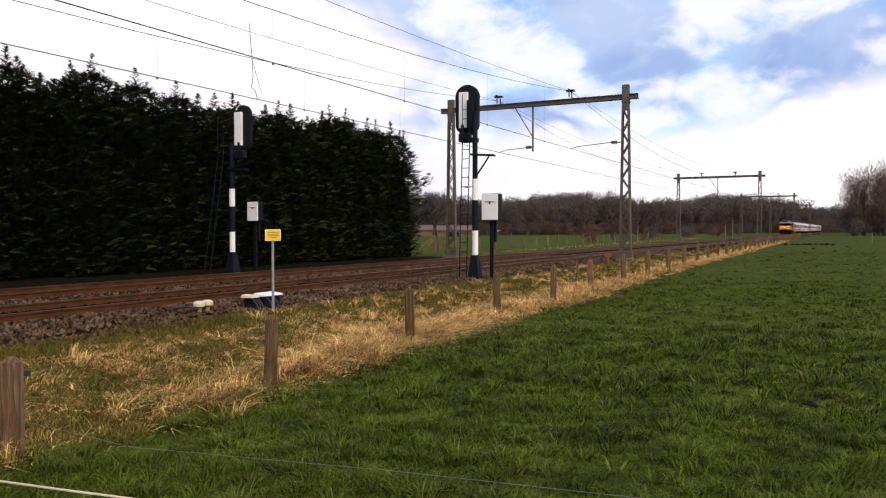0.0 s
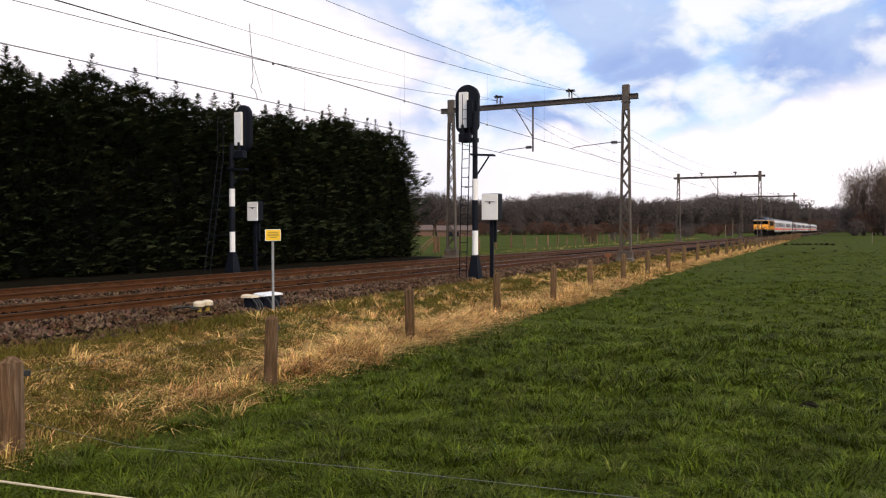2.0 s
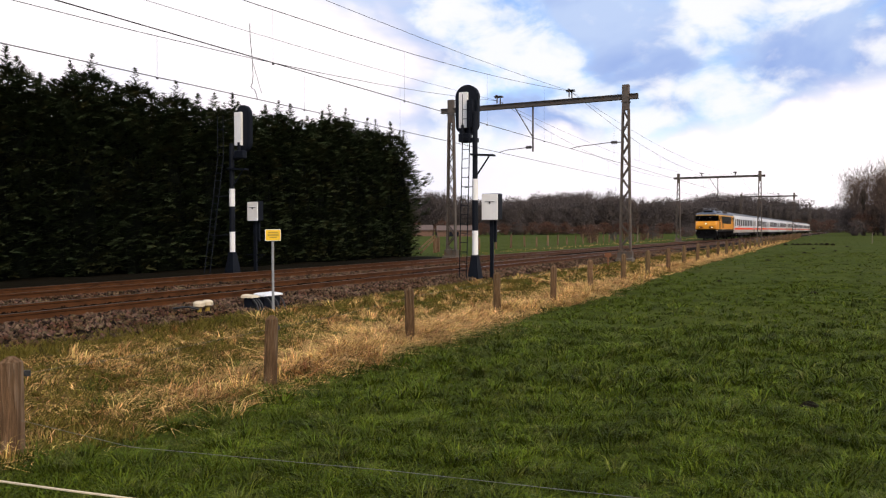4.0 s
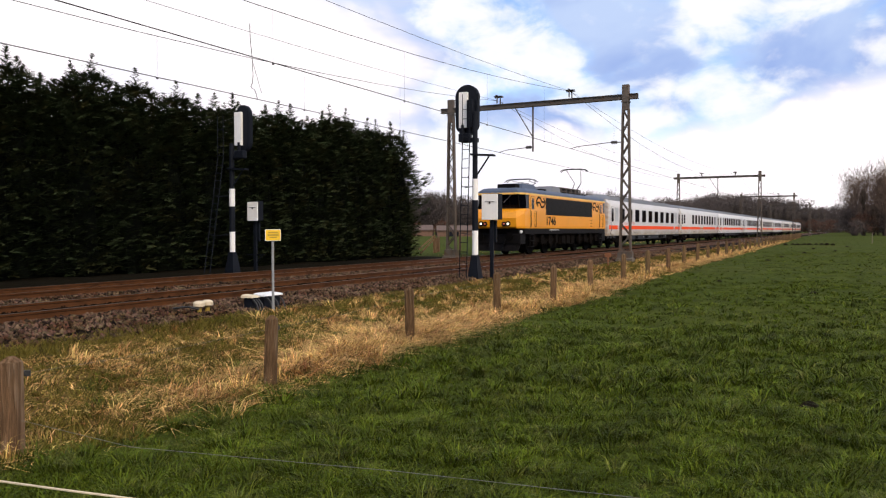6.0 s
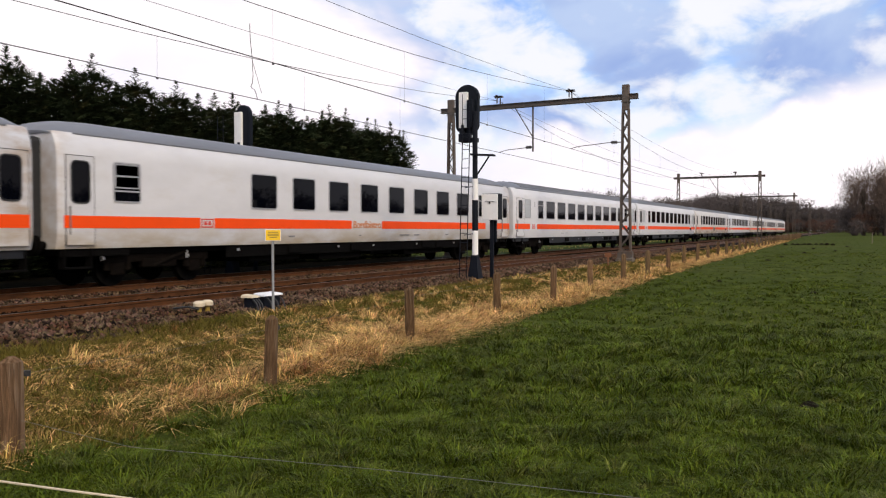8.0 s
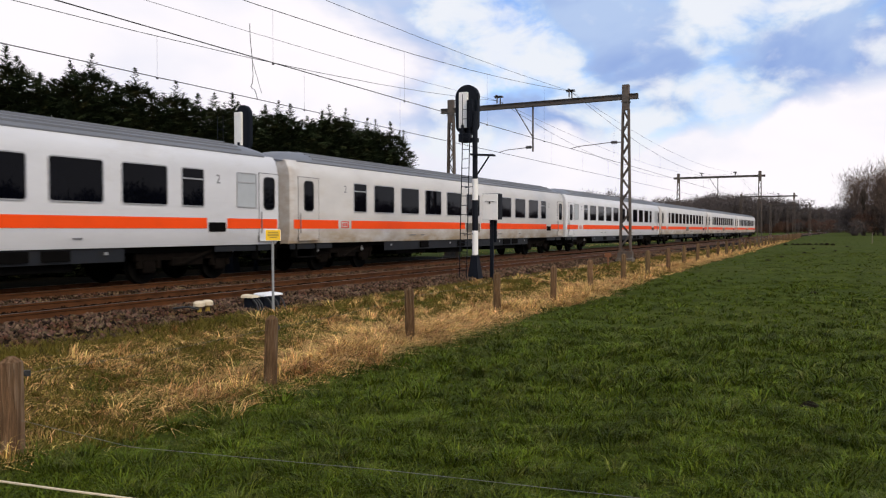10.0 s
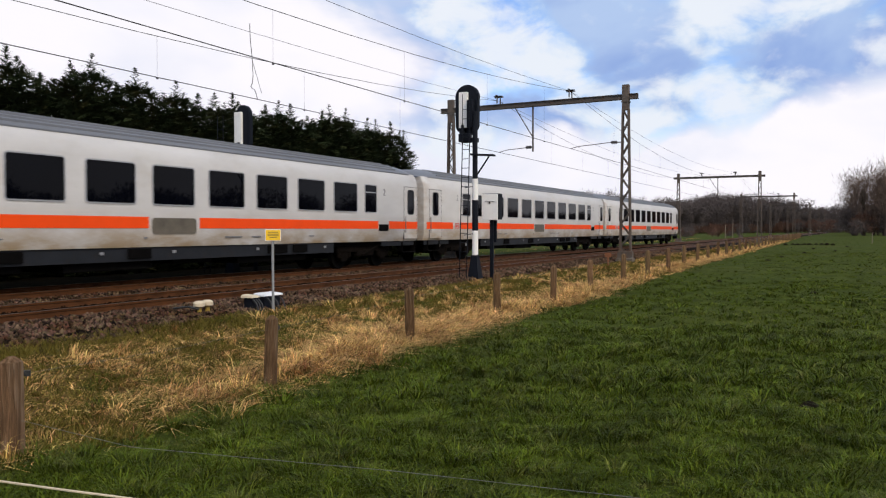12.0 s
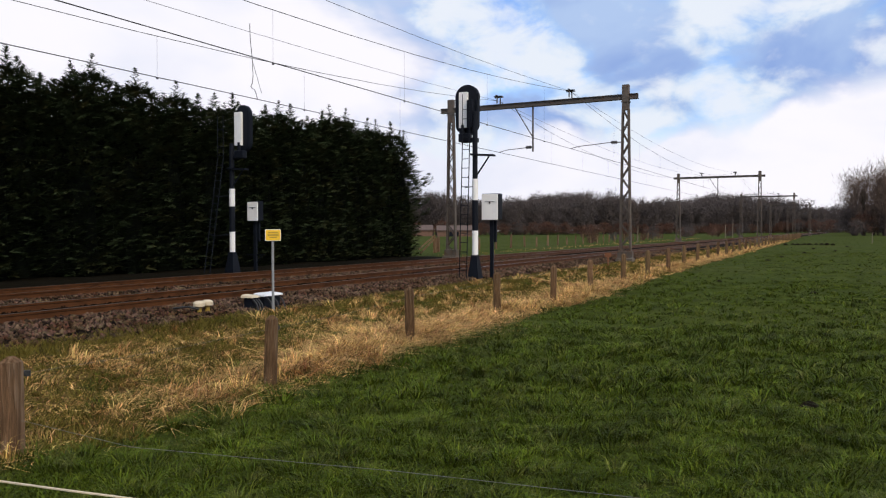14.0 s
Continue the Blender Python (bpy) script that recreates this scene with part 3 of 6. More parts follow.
    # doors
    for s in (-1, 1):
        for x0, x1 in doors:
            bm = bm_new()
            box(bm, x0, s * 1.40, 1.06, x1, s * 1.4165, 3.12, 0.003)
            d = part("door", bm, paint, c)
            bm = bm_new()
            for a, b, e, f in ((x0 - 0.022, x0, 1.05, 3.12), (x1, x1 + 0.012, 1.05, 3.12), (x0 - 0.022, x1 + 0.012, 3.12, 3.135)):
                box(bm, a, s * 1.395, e, b, s * 1.4185, f)
            part("door_seal", bm, M_RUBBER, d)
            m = (x0 + x1) / 2
            side_window(d, m - 0.25, m + 0.25, 2.02, 3.02, M_GLASS, s, 0, 0.13, M_RUBBER)
            bm = bm_new()
            rod(bm, (x0 + 0.08, s * 1.44, 1.3), (x0 + 0.08, s * 1.44, 1.95), 0.017, 0.017, 8)
            part("door_handle", bm, M_STEEL, d)
            bm = bm_new()
            box(bm, x0, s * 1.1, 0.50, x1, s * 1.36, 0.54)
            box(bm, x0, s * 1.1, 0.50, x0 + 0.03, s * 1.33, 1.0); box(bm, x1 - 0.03, s * 1.1, 0.50, x1, s * 1.33, 1.0)
            part("step", bm, M_UNDER, c)
        for w in windows:
            x0, x1, kind = w
            if kind == "wide":
                side_window(c, x0, x1, 2.04, 3.09, M_GLASS, s)
            elif kind == "narrow":
                side_window(c, x0, x1, 2.04, 3.09, M_GLASS, s, 0.72, 0.06)
            elif kind == "frost":
                side_window(c, x0, x1, 2.06, 3.09, M_FROST, s, 0.72, 0.06)
            elif kind == "louvre":
                side_window(c, x0, x1, 2.08, 3.06, M_GLASS, s, 0.28, 0.08)
                side_window(c, x0 + 0.04, x1 - 0.04, 2.42, 3.02, M_GLASS, s, 0.5, 0.05)
    # markings on the camera side
    for x in classes:
        lettering("class_number", "2", 0.36, M_MARK, c, pose(x - 0.1, -1.414, 2.72) @ ON_SIDE, "grey figure two")
    mid = (gaps[0][0] + gaps[0][1]) / 2
    bm = bm_new()
    for a, b, e, f in ((-0.22, 0.22, 1.47, 1.505), (-0.22, 0.22, 1.685, 1.72), (-0.22, -0.185, 1.505, 1.685), (0.185, 0.22, 1.505, 1.685), (-0.12, -0.02, 1.54, 1.65), (0.03, 0.13, 1.54, 1.65)):
        box(bm, mid + a, -1.422, e, mid + b, -1.411, f)
    part("operator_mark", bm, M_REDMARK, c, "small red boxed mark")
    # data lines and lifting marks along the lower edge, unreadably small
    for x, w in ((7.6, 0.5), (8.5, 0.3), (12.4, 0.12), (15.2, 0.7), (16.3, 0.4), (19.0, 0.25)):
        bm = bm_new()
        box(bm, x, -1.412, 1.19, x + w, -1.404, 1.225)
        part("data_line", bm, M_MARK, c)
    for x in (6.3, 9.0, 11.2, 13.4, 16.6, 17.9, 19.9):
        bm = bm_new()
        box(bm, x, -1.326, 0.80, x + 0.10, -1.319, 0.87)
        part("lifting_mark", bm, M_FRAME, c, "small pale lifting mark")
    for x in (1.9, 4.55):
        bm = bm_new()
        rod(bm, (x, -1.16, 0.66), (x, -1.16, 0.86), 0.03, 0.035, 10)
        rod(bm, (x, -1.20, 0.72), (x, -1.23, 0.72), 0.035, 0.035, 10)
        part("damper", bm, M_FRAME, c, "pale metal damper")
    if extras:
        extras(c)
    return c


def open_extras(c):
    bm = bm_new()
    plate(bm, round_rect(12.66, 1.30, 14.13, 1.72, 0.09), 0.02, lambda u, v, d: (u, -1.405 - d, v))
    part("destination_display", bm, M_GRIMEY, c, "grimy destination panel")
    bm = bm_new()
    plate(bm, round_rect(23.16, 1.36, 23.81, 1.62, 0.03), 0.02, lambda u, v, d: (u, -1.405 - d, v))
    part("charging_flap", bm, M_UNDER, c, "black inlet flap")


def clean_extras(c):
    bm = bm_new()
    plate(bm, round_rect(23.16, 1.36, 23.81, 1.62, 0.03), 0.02, lambda u, v, d: (u, -1.405 - d, v))
    part("charging_flap", bm, M_UNDER, c, "black inlet flap")


M_GRIMEY = material("grimy_panel", (0.115, 0.098, 0.072), 0.5, vary=0.3, scale=3, bump=0.02)
STRETCH = 1.04    # carriage length, 27.45 m from coupling to coupling
WIDE = [(5.0 + 1.915 * k, 6.42 + 1.915 * k, "wide") for k in range(9)]
OPEN = [(3.69, 4.52, "narrow")] + WIDE + [(22.2, 23.0, "narrow")]
OPEN_WC = [(1.73, 2.58, "frost")] + OPEN + [(24.25, 25.08, "frost")]
GAPS = [(2.78, 3.56), (12.55, 14.25), (23.1, 23.87)]


def compartment_extras(c):
    rnd = random.Random(4)
    x = 4.2
    bm = bm_new()
    while x < 7.7:
        w = rnd.uniform(0.14, 0.32)
        z = 1.79 + rnd.uniform(0, 0.05)
        for _ in range(3):
            a, b = (x + rnd.uniform(0, w), -1.416, z + rnd.uniform(0, 0.22)), (x + rnd.uniform(0, w), -1.417, z + rnd.uniform(0, 0.22))
            bar(bm, a, b, 0.006, 0.045)
        x += w + 0.05
    tagged(part("graffiti", bm, M_GRAFFITI, c), "scrawled faded red graffiti", kind="stuff")


def bistro_extras(c):
    lettering("lettering", "Bordbistro", 0.36, M_LETTER, c, pose(12.0, -1.416, 1.48) @ ON_SIDE, "orange-brown lettering in a gap of the stripe", 1.2, 0.008)


COACHES = []


def build_coaches():
    compartment = [(2.02, 2.84, "frost")] + [(3.32 + 2.317 * k, 4.73 + 2.317 * k, "wide") for k in range(9)] + [(23.9, 24.7, "frost")]
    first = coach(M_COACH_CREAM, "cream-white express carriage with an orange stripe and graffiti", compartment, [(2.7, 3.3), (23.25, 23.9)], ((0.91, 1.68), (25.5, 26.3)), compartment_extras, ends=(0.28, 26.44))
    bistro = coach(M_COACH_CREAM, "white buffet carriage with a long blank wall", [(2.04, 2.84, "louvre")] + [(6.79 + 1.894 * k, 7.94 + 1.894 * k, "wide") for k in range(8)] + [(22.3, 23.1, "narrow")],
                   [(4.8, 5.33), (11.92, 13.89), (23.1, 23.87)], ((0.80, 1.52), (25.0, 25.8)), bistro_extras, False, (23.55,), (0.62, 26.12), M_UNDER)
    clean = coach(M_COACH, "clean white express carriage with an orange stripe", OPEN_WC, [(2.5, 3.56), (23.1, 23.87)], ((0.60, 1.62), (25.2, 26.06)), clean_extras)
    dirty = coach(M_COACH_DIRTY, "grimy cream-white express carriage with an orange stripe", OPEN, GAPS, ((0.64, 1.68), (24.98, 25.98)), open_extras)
    far = pose(0, 0, 0)
    # full length over the buffers
    for c in (first, bistro, clean, dirty):
        for o in c.children_recursive:
            if o.location.length > 0.001:
                o.location.x *= STRETCH
            elif o.data.users == 1:
                o.data.transform(Matrix.Diagonal((STRETCH, 1, 1, 1)))
    COACHES.extend([first, bistro, clean, copy_thing(clean, far), dirty, copy_thing(clean, far), copy_thing(dirty, far), copy_thing(dirty, far), copy_thing(dirty, far)])


build_coaches()


def outline(z, xf, wf, xs, w):
    """Plan of the engine at one height: front face, slanted cheek, flank, and the same at the tail."""
    e = -17.4
    near = [(xf, -wf, z), (xs, -w, z), (e - xs, -w, z), (e - xf, -wf, z)]
    return near + [(x, -y, z) for x, y, z in reversed(near)]


def locomotive():
    lo = empty("electric_locomotive", pose(0, 0, 0), "yellow and grey electric locomotive with lit headlamps", "locomotive")
    bm = bm_new()
    loft(bm, [outline(1.49, -17.30, 1.26, -16.55, 1.46), outline(1.58, -17.38, 1.28, -16.6, 1.47), outline(2.05, -17.40, 1.26, -16.6, 1.47), outline(2.38, -17.25, 1.21, -16.55, 1.47), outline(2.5, -17.08, 1.18, -16.5, 1.47), outline(2.58, -16.62, 1.14, -16.42, 1.465)])
    body = part("body", bm, M_YELLOW, lo, "yellow painted engine body")
    bm = bm_new()
    box(bm, -15.92, -1.465, 2.575, -1.48, 1.465, 3.34)
    part("upper_body", bm, M_YELLOW, body)
    # cab glazing, leaning forward over the nose
    for sgn in (1, -1):
        bm = bm_new()
        rings = []
        for z, xf, wf, xs, w in ((2.582, -16.60, 1.13, -16.38, 1.452), (3.34, -16.84, 1.15, -16.45, 1.44)):
            rings.append([(xf, -wf, z), (xs, -w, z), (-15.93, -w, z), (-15.93, w, z), (xs, w, z), (xf, wf, z)])
        if sgn < 0:
            rings = [[(-17.4 - x, y, z) for x, y, z in r] for r in rings]
        loft(bm, rings)
        cab = part("cab_glazing", bm, M_GLASS, lo, "dark wrap-around cab windows")
        bm = bm_new()
        for y in (0.0, -0.62, 0.62):
            x0, x1 = (-16.605, -16.845) if sgn > 0 else (-0.795, -0.555)
            bar(bm, (x0 - sgn * 0.012, y, 2.60), (x1 - sgn * 0.012, y, 3.32), 0.05 if y == 0 else 0.02, 0.03)
        for y in (-1.15, 1.15):
            x0, x1 = (-16.60, -16.85) if sgn > 0 else (-0.8, -0.55)
            bar(bm, (x0, y, 2.60), (x1, y, 3.32), 0.05, 0.05)
        part("window_pillar", bm, M_APRON, cab)
        if sgn > 0:
            bm = bm_new()
            bar(bm, (-16.87, -0.80, 3.36), (-16.74, -0.28, 2.93), 0.02, 0.035)
            bar(bm, (-16.87, 0.80, 3.36), (-16.74, 1.0, 2.9), 0.02, 0.03)
            part("wiper", bm, M_STEEL, cab, "pale windscreen wiper")
        bm = bm_new()
        xx = -16.62 if sgn > 0 else -0.78
        box(bm, xx - 0.02, -1.0, 2.58, xx + 0.02, 1.0, 2.66)
        part("dash_rim", bm, M_APRON, cab)
    bm = bm_new()
    loft(bm, [outline(3.34, -16.92, 1.20, -16.45, 1.475), outline(3.37, -16.95, 1.22, -16.46, 1.48), outline(3.44, -16.93, 1.20, -16.45, 1.475)])
    part("roof_brim", bm, M_BRIM, lo, "pale yellow cornice")
    bm = bm_new()
    loft(bm, [outline(3.442, -16.90, 1.18, -16.42, 1.47), outline(3.56, -16.84, 1.12, -16.36, 1.42), outline(3.70, -16.66, 0.98, -16.2, 1.24), outline(3.74, -16.3, 0.8, -15.9, 1.0)])
    roof = part("roof", bm, M_BLUEROOF, lo, "blue-grey engine roof")
    bm = bm_new()
    loft(bm, [outline(1.18, -16.98, 1.25, -16.55, 1.44), outline(1.488, -17.05, 1.25, -16.55, 1.45)])
    part("solebar", bm, M_APRON, lo, "dark grey frame band")
    bm = bm_new()
    box(bm, -12.6, -1.452, 1.385, -10.9, -1.441, 1.425)
    part("white_line", bm, M_WHITE, lo, "short white maker's line")
    for e in (0, 1):
        f = (lambda x: x) if e == 0 else (lambda x: -17.4 - x)
        bm = bm_new()
        box(bm, f(-17.0), -1.35, 0.62, f(-16.2), 1.35, 1.2, 0.05)
        loft(bm, [[(f(-17.05), -1.1, 0.25), (f(-17.05), 1.1, 0.25), (f(-16.6), 1.1, 0.28), (f(-16.6), -1.1, 0.28)], [(f(-16.95), -1.2, 0.66), (f(-16.95), 1.2, 0.66), (f(-16.5), 1.2, 0.66), (f(-16.5), -1.2, 0.66)]])
        rod(bm, (f(-17.05), 0, 1.05), (f(-17.3), 0, 1.02), 0.06, 0.05, 8)
        rod(bm, (f(-17.0), 0.4, 0.9), (f(-17.18), 0.45, 0.45), 0.035, 0.035, 8)
        rod(bm, (f(-17.0), -0.45, 0.9), (f(-17.18), -0.4, 0.42), 0.035, 0.035, 8)
        part("apron", bm, M_APRON, lo, "black buffer beam and plough")
        buffers(lo, f(-16.98), -1 if e == 0 else 1)
    # lamps on the nose
    for y, z, r in ((-0.80, 1.74, 0.115), (-0.56, 1.73, 0.10), (0.80, 1.74, 0.115), (0.56, 1.73, 0.10), (0.0, 2.24, 0.105)):
        x = -17.40 if z < 2 else -17.33
        lit = abs(y) != 0.56
        bm = bm_new()
        rod(bm, (x + 0.10, y, z), (x - 0.035, y, z), r + 0.035, r + 0.03, 20)
        h = part("headlamp_rim" if lit else "tail_lamp_rim", bm, M_CHROME if y == 0 else M_APRON, lo)
        bm = bm_new()
        rod(bm, (x - 0.02, y, z), (x - 0.045, y, z), r * 0.5 if lit else r * 0.7, r * 0.45, 20)
        part("headlamp" if lit else "tail_lamp", bm, M_LAMP if lit else M_GRAFFITI, h, "lit warm white headlamp" if lit else "unlit red tail lamp")
    # small lamp on the frame behind the cab step
    bm = bm_new()
    rod(bm, (-16.52, -1.30, 1.36), (-16.60, -1.37, 1.36), 0.09, 0.09, 14)
    part("marker_disc", bm, M_WHITE, lo, "small white disc")
    # flank fittings on both sides
    for s in (-1, 1):
        bm = bm_new()
        plate(bm, round_rect(-13.3, 2.27, -4.1, 3.27, 0.02), 0.02, lambda u, v, d: (u, s * (1.458 + d), v))
        g = part("side_panel", bm, M_GRILLE, lo, "long dark grey louvred panel")
        bm = bm_new()
        for k in range(34):
            x = -13.15 + k * 0.27
            box(bm, x, s * 1.474, 2.33, x + 0.02, s * 1.481, 3.21)
        part("louvre_rib", bm, M_GRILLE, g)
        for x0 in (-15.72, -2.28):
            bm = bm_new()
            plate(bm, round_rect(x0, 1.53, x0 + 0.6, 3.25, 0.04), 0.014, lambda u, v, d: (u, s * (1.462 + d), v))
            d = part("cab_door", bm, M_YELLOW, lo)
            bm = bm_new()
            for a, b, e, f in ((x0 - 0.02, x0, 1.52, 3.26), (x0 + 0.6, x0 + 0.62, 1.52, 3.26), (x0 - 0.02, x0 + 0.62, 3.25, 3.27)):
                box(bm, a, s * 1.46, e, b, s * 1.479, f)
            part("door_gap", bm, M_APRON, d)
            bm = bm_new()
            plate(bm, round_rect(x0 + 0.13, 2.55, x0 + 0.47, 3.16, 0.05), 0.012, lambda u, v, dd: (u, s * (1.472 + dd), v))
            part("door_window", bm, M_GLASS, d)
            for hx in (x0 - 0.09, x0 + 0.69):
                bm = bm_new()
                rod(bm, (hx, s * 1.53, 1.6), (hx, s * 1.53, 2.45), 0.016, 0.016, 8)
                rod(bm, (hx, s * 1.46, 1.6), (hx, s * 1.53, 1.6), 0.014, 0.014, 6)
                rod(bm, (hx, s * 1.46, 2.45), (hx, s * 1.53, 2.45), 0.014, 0.014, 6)
                part("handrail", bm, M_APRON, d)
            bm = bm_new()
            for z in (0.45, 0.78, 1.12):
                box(bm, x0 + 0.05, s * 1.2, z, x0 + 0.55, s * 1.46, z + 0.04)
            for x in (x0 + 0.05, x0 + 0.52):
                box(bm, x, s * 1.36, 0.45, x + 0.03, s * 1.44, 1.5)
            part("cab_step", bm, M_APRON, lo)
        # double-arrow mark drawn as bars
        for x0 in (-14.85, -3.92):
            bm = bm_new()
            th = 0.115
            for pts in (((0.0, 0.40), (0.30, 0.78), (0.62, 0.78), (0.86, 0.44), (1.42, 0.44)), ((1.42, 0.40), (1.12, 0.02), (0.80, 0.02), (0.56, 0.36), (0.0, 0.36)), ((0.02, 0.38), (0.30, 0.06)), ((1.40, 0.42), (1.12, 0.74))):
                for p, q in zip(pts, pts[1:]):
                    bar(bm, (x0 - 0.06 + 1.09 * p[0], s * 1.468, 2.98 + 0.70 * (p[1] - 0.40)), (x0 - 0.06 + 1.09 * q[0], s * 1.468, 2.98 + 0.70 * (q[1] - 0.40)), 0.012, th)
            part("arrow_mark", bm, M_APRON, lo, "dark double arrow mark")
    lettering("engine_number", "1746", 0.68, M_APRON, lo, pose(-13.3, -1.472, 1.70) @ ON_SIDE, "dark painted engine number", 1.3, 0.018)
    # small inspection hatch and ladder rungs on the flank
    bm = bm_new()
    for z in (1.65, 1.85, 2.05):
        rod(bm, (-4.5, -1.49, z), (-4.15, -1.49, z), 0.014, 0.014, 6)
    part("rung", bm, M_APRON, lo)
    # running gear
    for cx in (-12.85, -4.55):
        bogie(lo, cx, 2.6, 0.62, 0.82, 1.12)
    bm = bm_new()
    box(bm, -10.1, -1.2, 0.5, -7.3, 1.2, 1.2, 0.05)
    for s in (-1, 1):
        for x in (-9.9, -9.0, -8.1):
            box(bm, x, s * 1.2 - 0.1, 0.56, x + 0.7, s * 1.2 + 0.14, 1.1, 0.03)
        for cx in (-12.85, -4.55):
            for q in (-1.9, -0.65, 0.65, 1.9):
                box(bm, cx + q - 0.22, s * 1.14, 0.62, cx + q + 0.22, s * 1.34, 1.14, 0.04)
    box(bm, -15.9, -1.15, 0.9, -1.5, 1.15, 1.2)
    part("equipment_box", bm, M_BOGIE, lo, "dusty brown equipment cases")
    # added black hull and blocks stand in for the shade between the wheels
    bm = bm_new()
    box(bm, -16.2, -0.45, 0.22, -1.2, 0.45, 0.95, 0.04)
    for x in (-15.3, -11.2, -10.4, -6.6, -2.6):
        box(bm, x, -1.0, 0.30, x + 0.5, 1.0, 0.85, 0.05)
    part("brake_gear", bm, M_UNDER, lo, "black fill added under the frame")
    for s in (-1, 1):
        bm = bm_new()
        rod(bm, (-16.82, s * 1.30, 1.30), (-16.90, s * 1.38, 1.30), 0.085, 0.075, 14)
        part("marker_lamp", bm, M_WHITE, lo, "small white marker lamp")
    # roof fittings
    bm = bm_new()
    loft(bm, [[(-15.2, -0.75, 3.7), (-15.2, 0.75, 3.7), (-12.9, 0.75, 3.7), (-12.9, -0.75, 3.7)], [(-14.9, -0.62, 4.06), (-14.9, 0.62, 4.06), (-13.0, 0.62, 4.06), (-13.0, -0.62, 4.06)]])
    part("roof_fairing", bm, M_BLUEROOF, roof)
    bm = bm_new()
    box(bm, -15.75, -0.55, 3.7, -15.05, 0.55, 4.0, 0.06)
    for y in (-0.8, 0.8):
        box(bm, -12.6, y - 0.12, 3.65, -11.7, y + 0.12, 3.85, 0.03)
    part("roof_box", bm, M_APRON, roof)
    bm = bm_new()
    loft(bm, [[(-11.0, -1.05, 3.6), (-11.0, 1.05, 3.6), (-9.3, 1.05, 3.6), (-9.3, -1.05, 3.6)], [(-10.6, -0.92, 4.10), (-10.6, 0.92, 4.10), (-9.35, 0.92, 4.10), (-9.35, -0.92, 4.10)]])
    part("resistor_hood", bm, M_ROOF, roof, "grey slanted roof hood")
    bm = bm_new()
    for y in (-0.95, 0.95):
        for z in (3.72, 3.86):
            box(bm, -9.3, y - 0.03, z - 0.02, -5.2, y + 0.03, z + 0.025)
        for k in range(5):
            x = -9.25 + k * 1.0
            box(bm, x, y - 0.05, 3.6, x + 0.12, y + 0.05, 4.09)
    box(bm, -9.3, -0.98, 4.02, -5.1, 0.98, 4.10, 0.02)
    part("roof_grille", bm, M_SLAT, roof, "dull brown-grey roof grille")
    bm = bm_new()
    box(bm, -9.3, -0.85, 3.6, -5.2, 0.85, 4.01)
    part("grille_core", bm, M_SKIRT, roof, "dark louvred resistor bank")
    for x0, up in ((-12.6, False), (-3.4, True)):
        pantograph(roof, x0, up)
    return lo


def pantograph(roof, x, up):
    """Single-arm current collector; the raised one touches the wire."""
    bm = bm_new()
    for a, b in ((-0.5, -0.5), (0.5, -0.5), (-0.5, 0.5), (0.5, 0.5)):
        rod(bm, (x + a * 1.6, b, 3.68), (x + a * 1.6, b, 3.86), 0.07, 0.05, 10)
    for y in (-0.5, 0.5):
        rod(bm, (x - 0.9, y, 3.88), (x + 0.9, y, 3.88), 0.03, 0.03, 8)
    for a in (-0.9, 0.9):
        rod(bm, (x + a, -0.5, 3.88), (x + a, 0.5, 3.88), 0.03, 0.03, 8)
    top = 5.62 if up else 4.36
    knee = (x + 0.75, 4.72) if up else (x + 0.95, 4.24)
    for y in (-0.12, 0.12):
        rod(bm, (x - 0.4, y, 3.9), (knee[0], y * 2, knee[1]), 0.035, 0.03, 8)
    hx = x - 0.15 if up else x - 0.9
    for y in (-1, 1):
        rod(bm, (knee[0], y * 0.24, knee[1]), (hx, y * 0.5, top - 0.1), 0.026, 0.02, 8)
        rod(bm, (hx, y * 0.5, top - 0.1), (hx, y * 0.55, top), 0.02, 0.02, 8)
    for dx in (-0.17, 0.17):
        pts = [(hx + dx, -0.98, top - 0.16), (hx + dx, -0.8, top - 0.02), (hx + dx, -0.5, top + 0.02), (hx + dx, 0.5, top + 0.02), (hx + dx, 0.8, top - 0.02), (hx + dx, 0.98, top - 0.16)]
        for p, q in zip(pts, pts[1:]):
            rod(bm, p, q, 0.028, 0.028, 8)
    part("pantograph", bm, M_APRON if up else M_STEEL, roof, "raised current collector" if up else "folded current collector")


LOCO = locomotive()

# ---- overhead line ----
M_MAST = material("weathered_mast_steel", (0.105, 0.086, 0.070), 0.8, 0.2, vary=0.3, scale=3, bump=0.2, other=(0.12, 0.06, 0.03), other_at=(0.52, 0.7), other_scale=4)
M_BEAM = material("dark_beam_steel", (0.085, 0.072, 0.062), 0.75, 0.3, vary=0.3, scale=2, bump=0.15, other=(0.12, 0.07, 0.04), other_at=(0.55, 0.7), other_scale=3)
M_WIRE = material("weathered_wire", (0.045, 0.042, 0.042), 0.6, 0.5, vary=0.1, bump=0.0)
M_INSUL = material("brown_insulator", (0.03, 0.022, 0.02), 0.3, vary=0.2, bump=0.0)
M_CONC = material("pale_concrete", (0.115, 0.092, 0.070), 0.9, vary=0.2, scale=6, bump=0.3, bump_scale=50, other=(0.15, 0.125, 0.095), other_at=(0.5, 0.7))
POST_NEAR, POST_FAR, BEAM_Z = 10.27, 20.22, 8.68


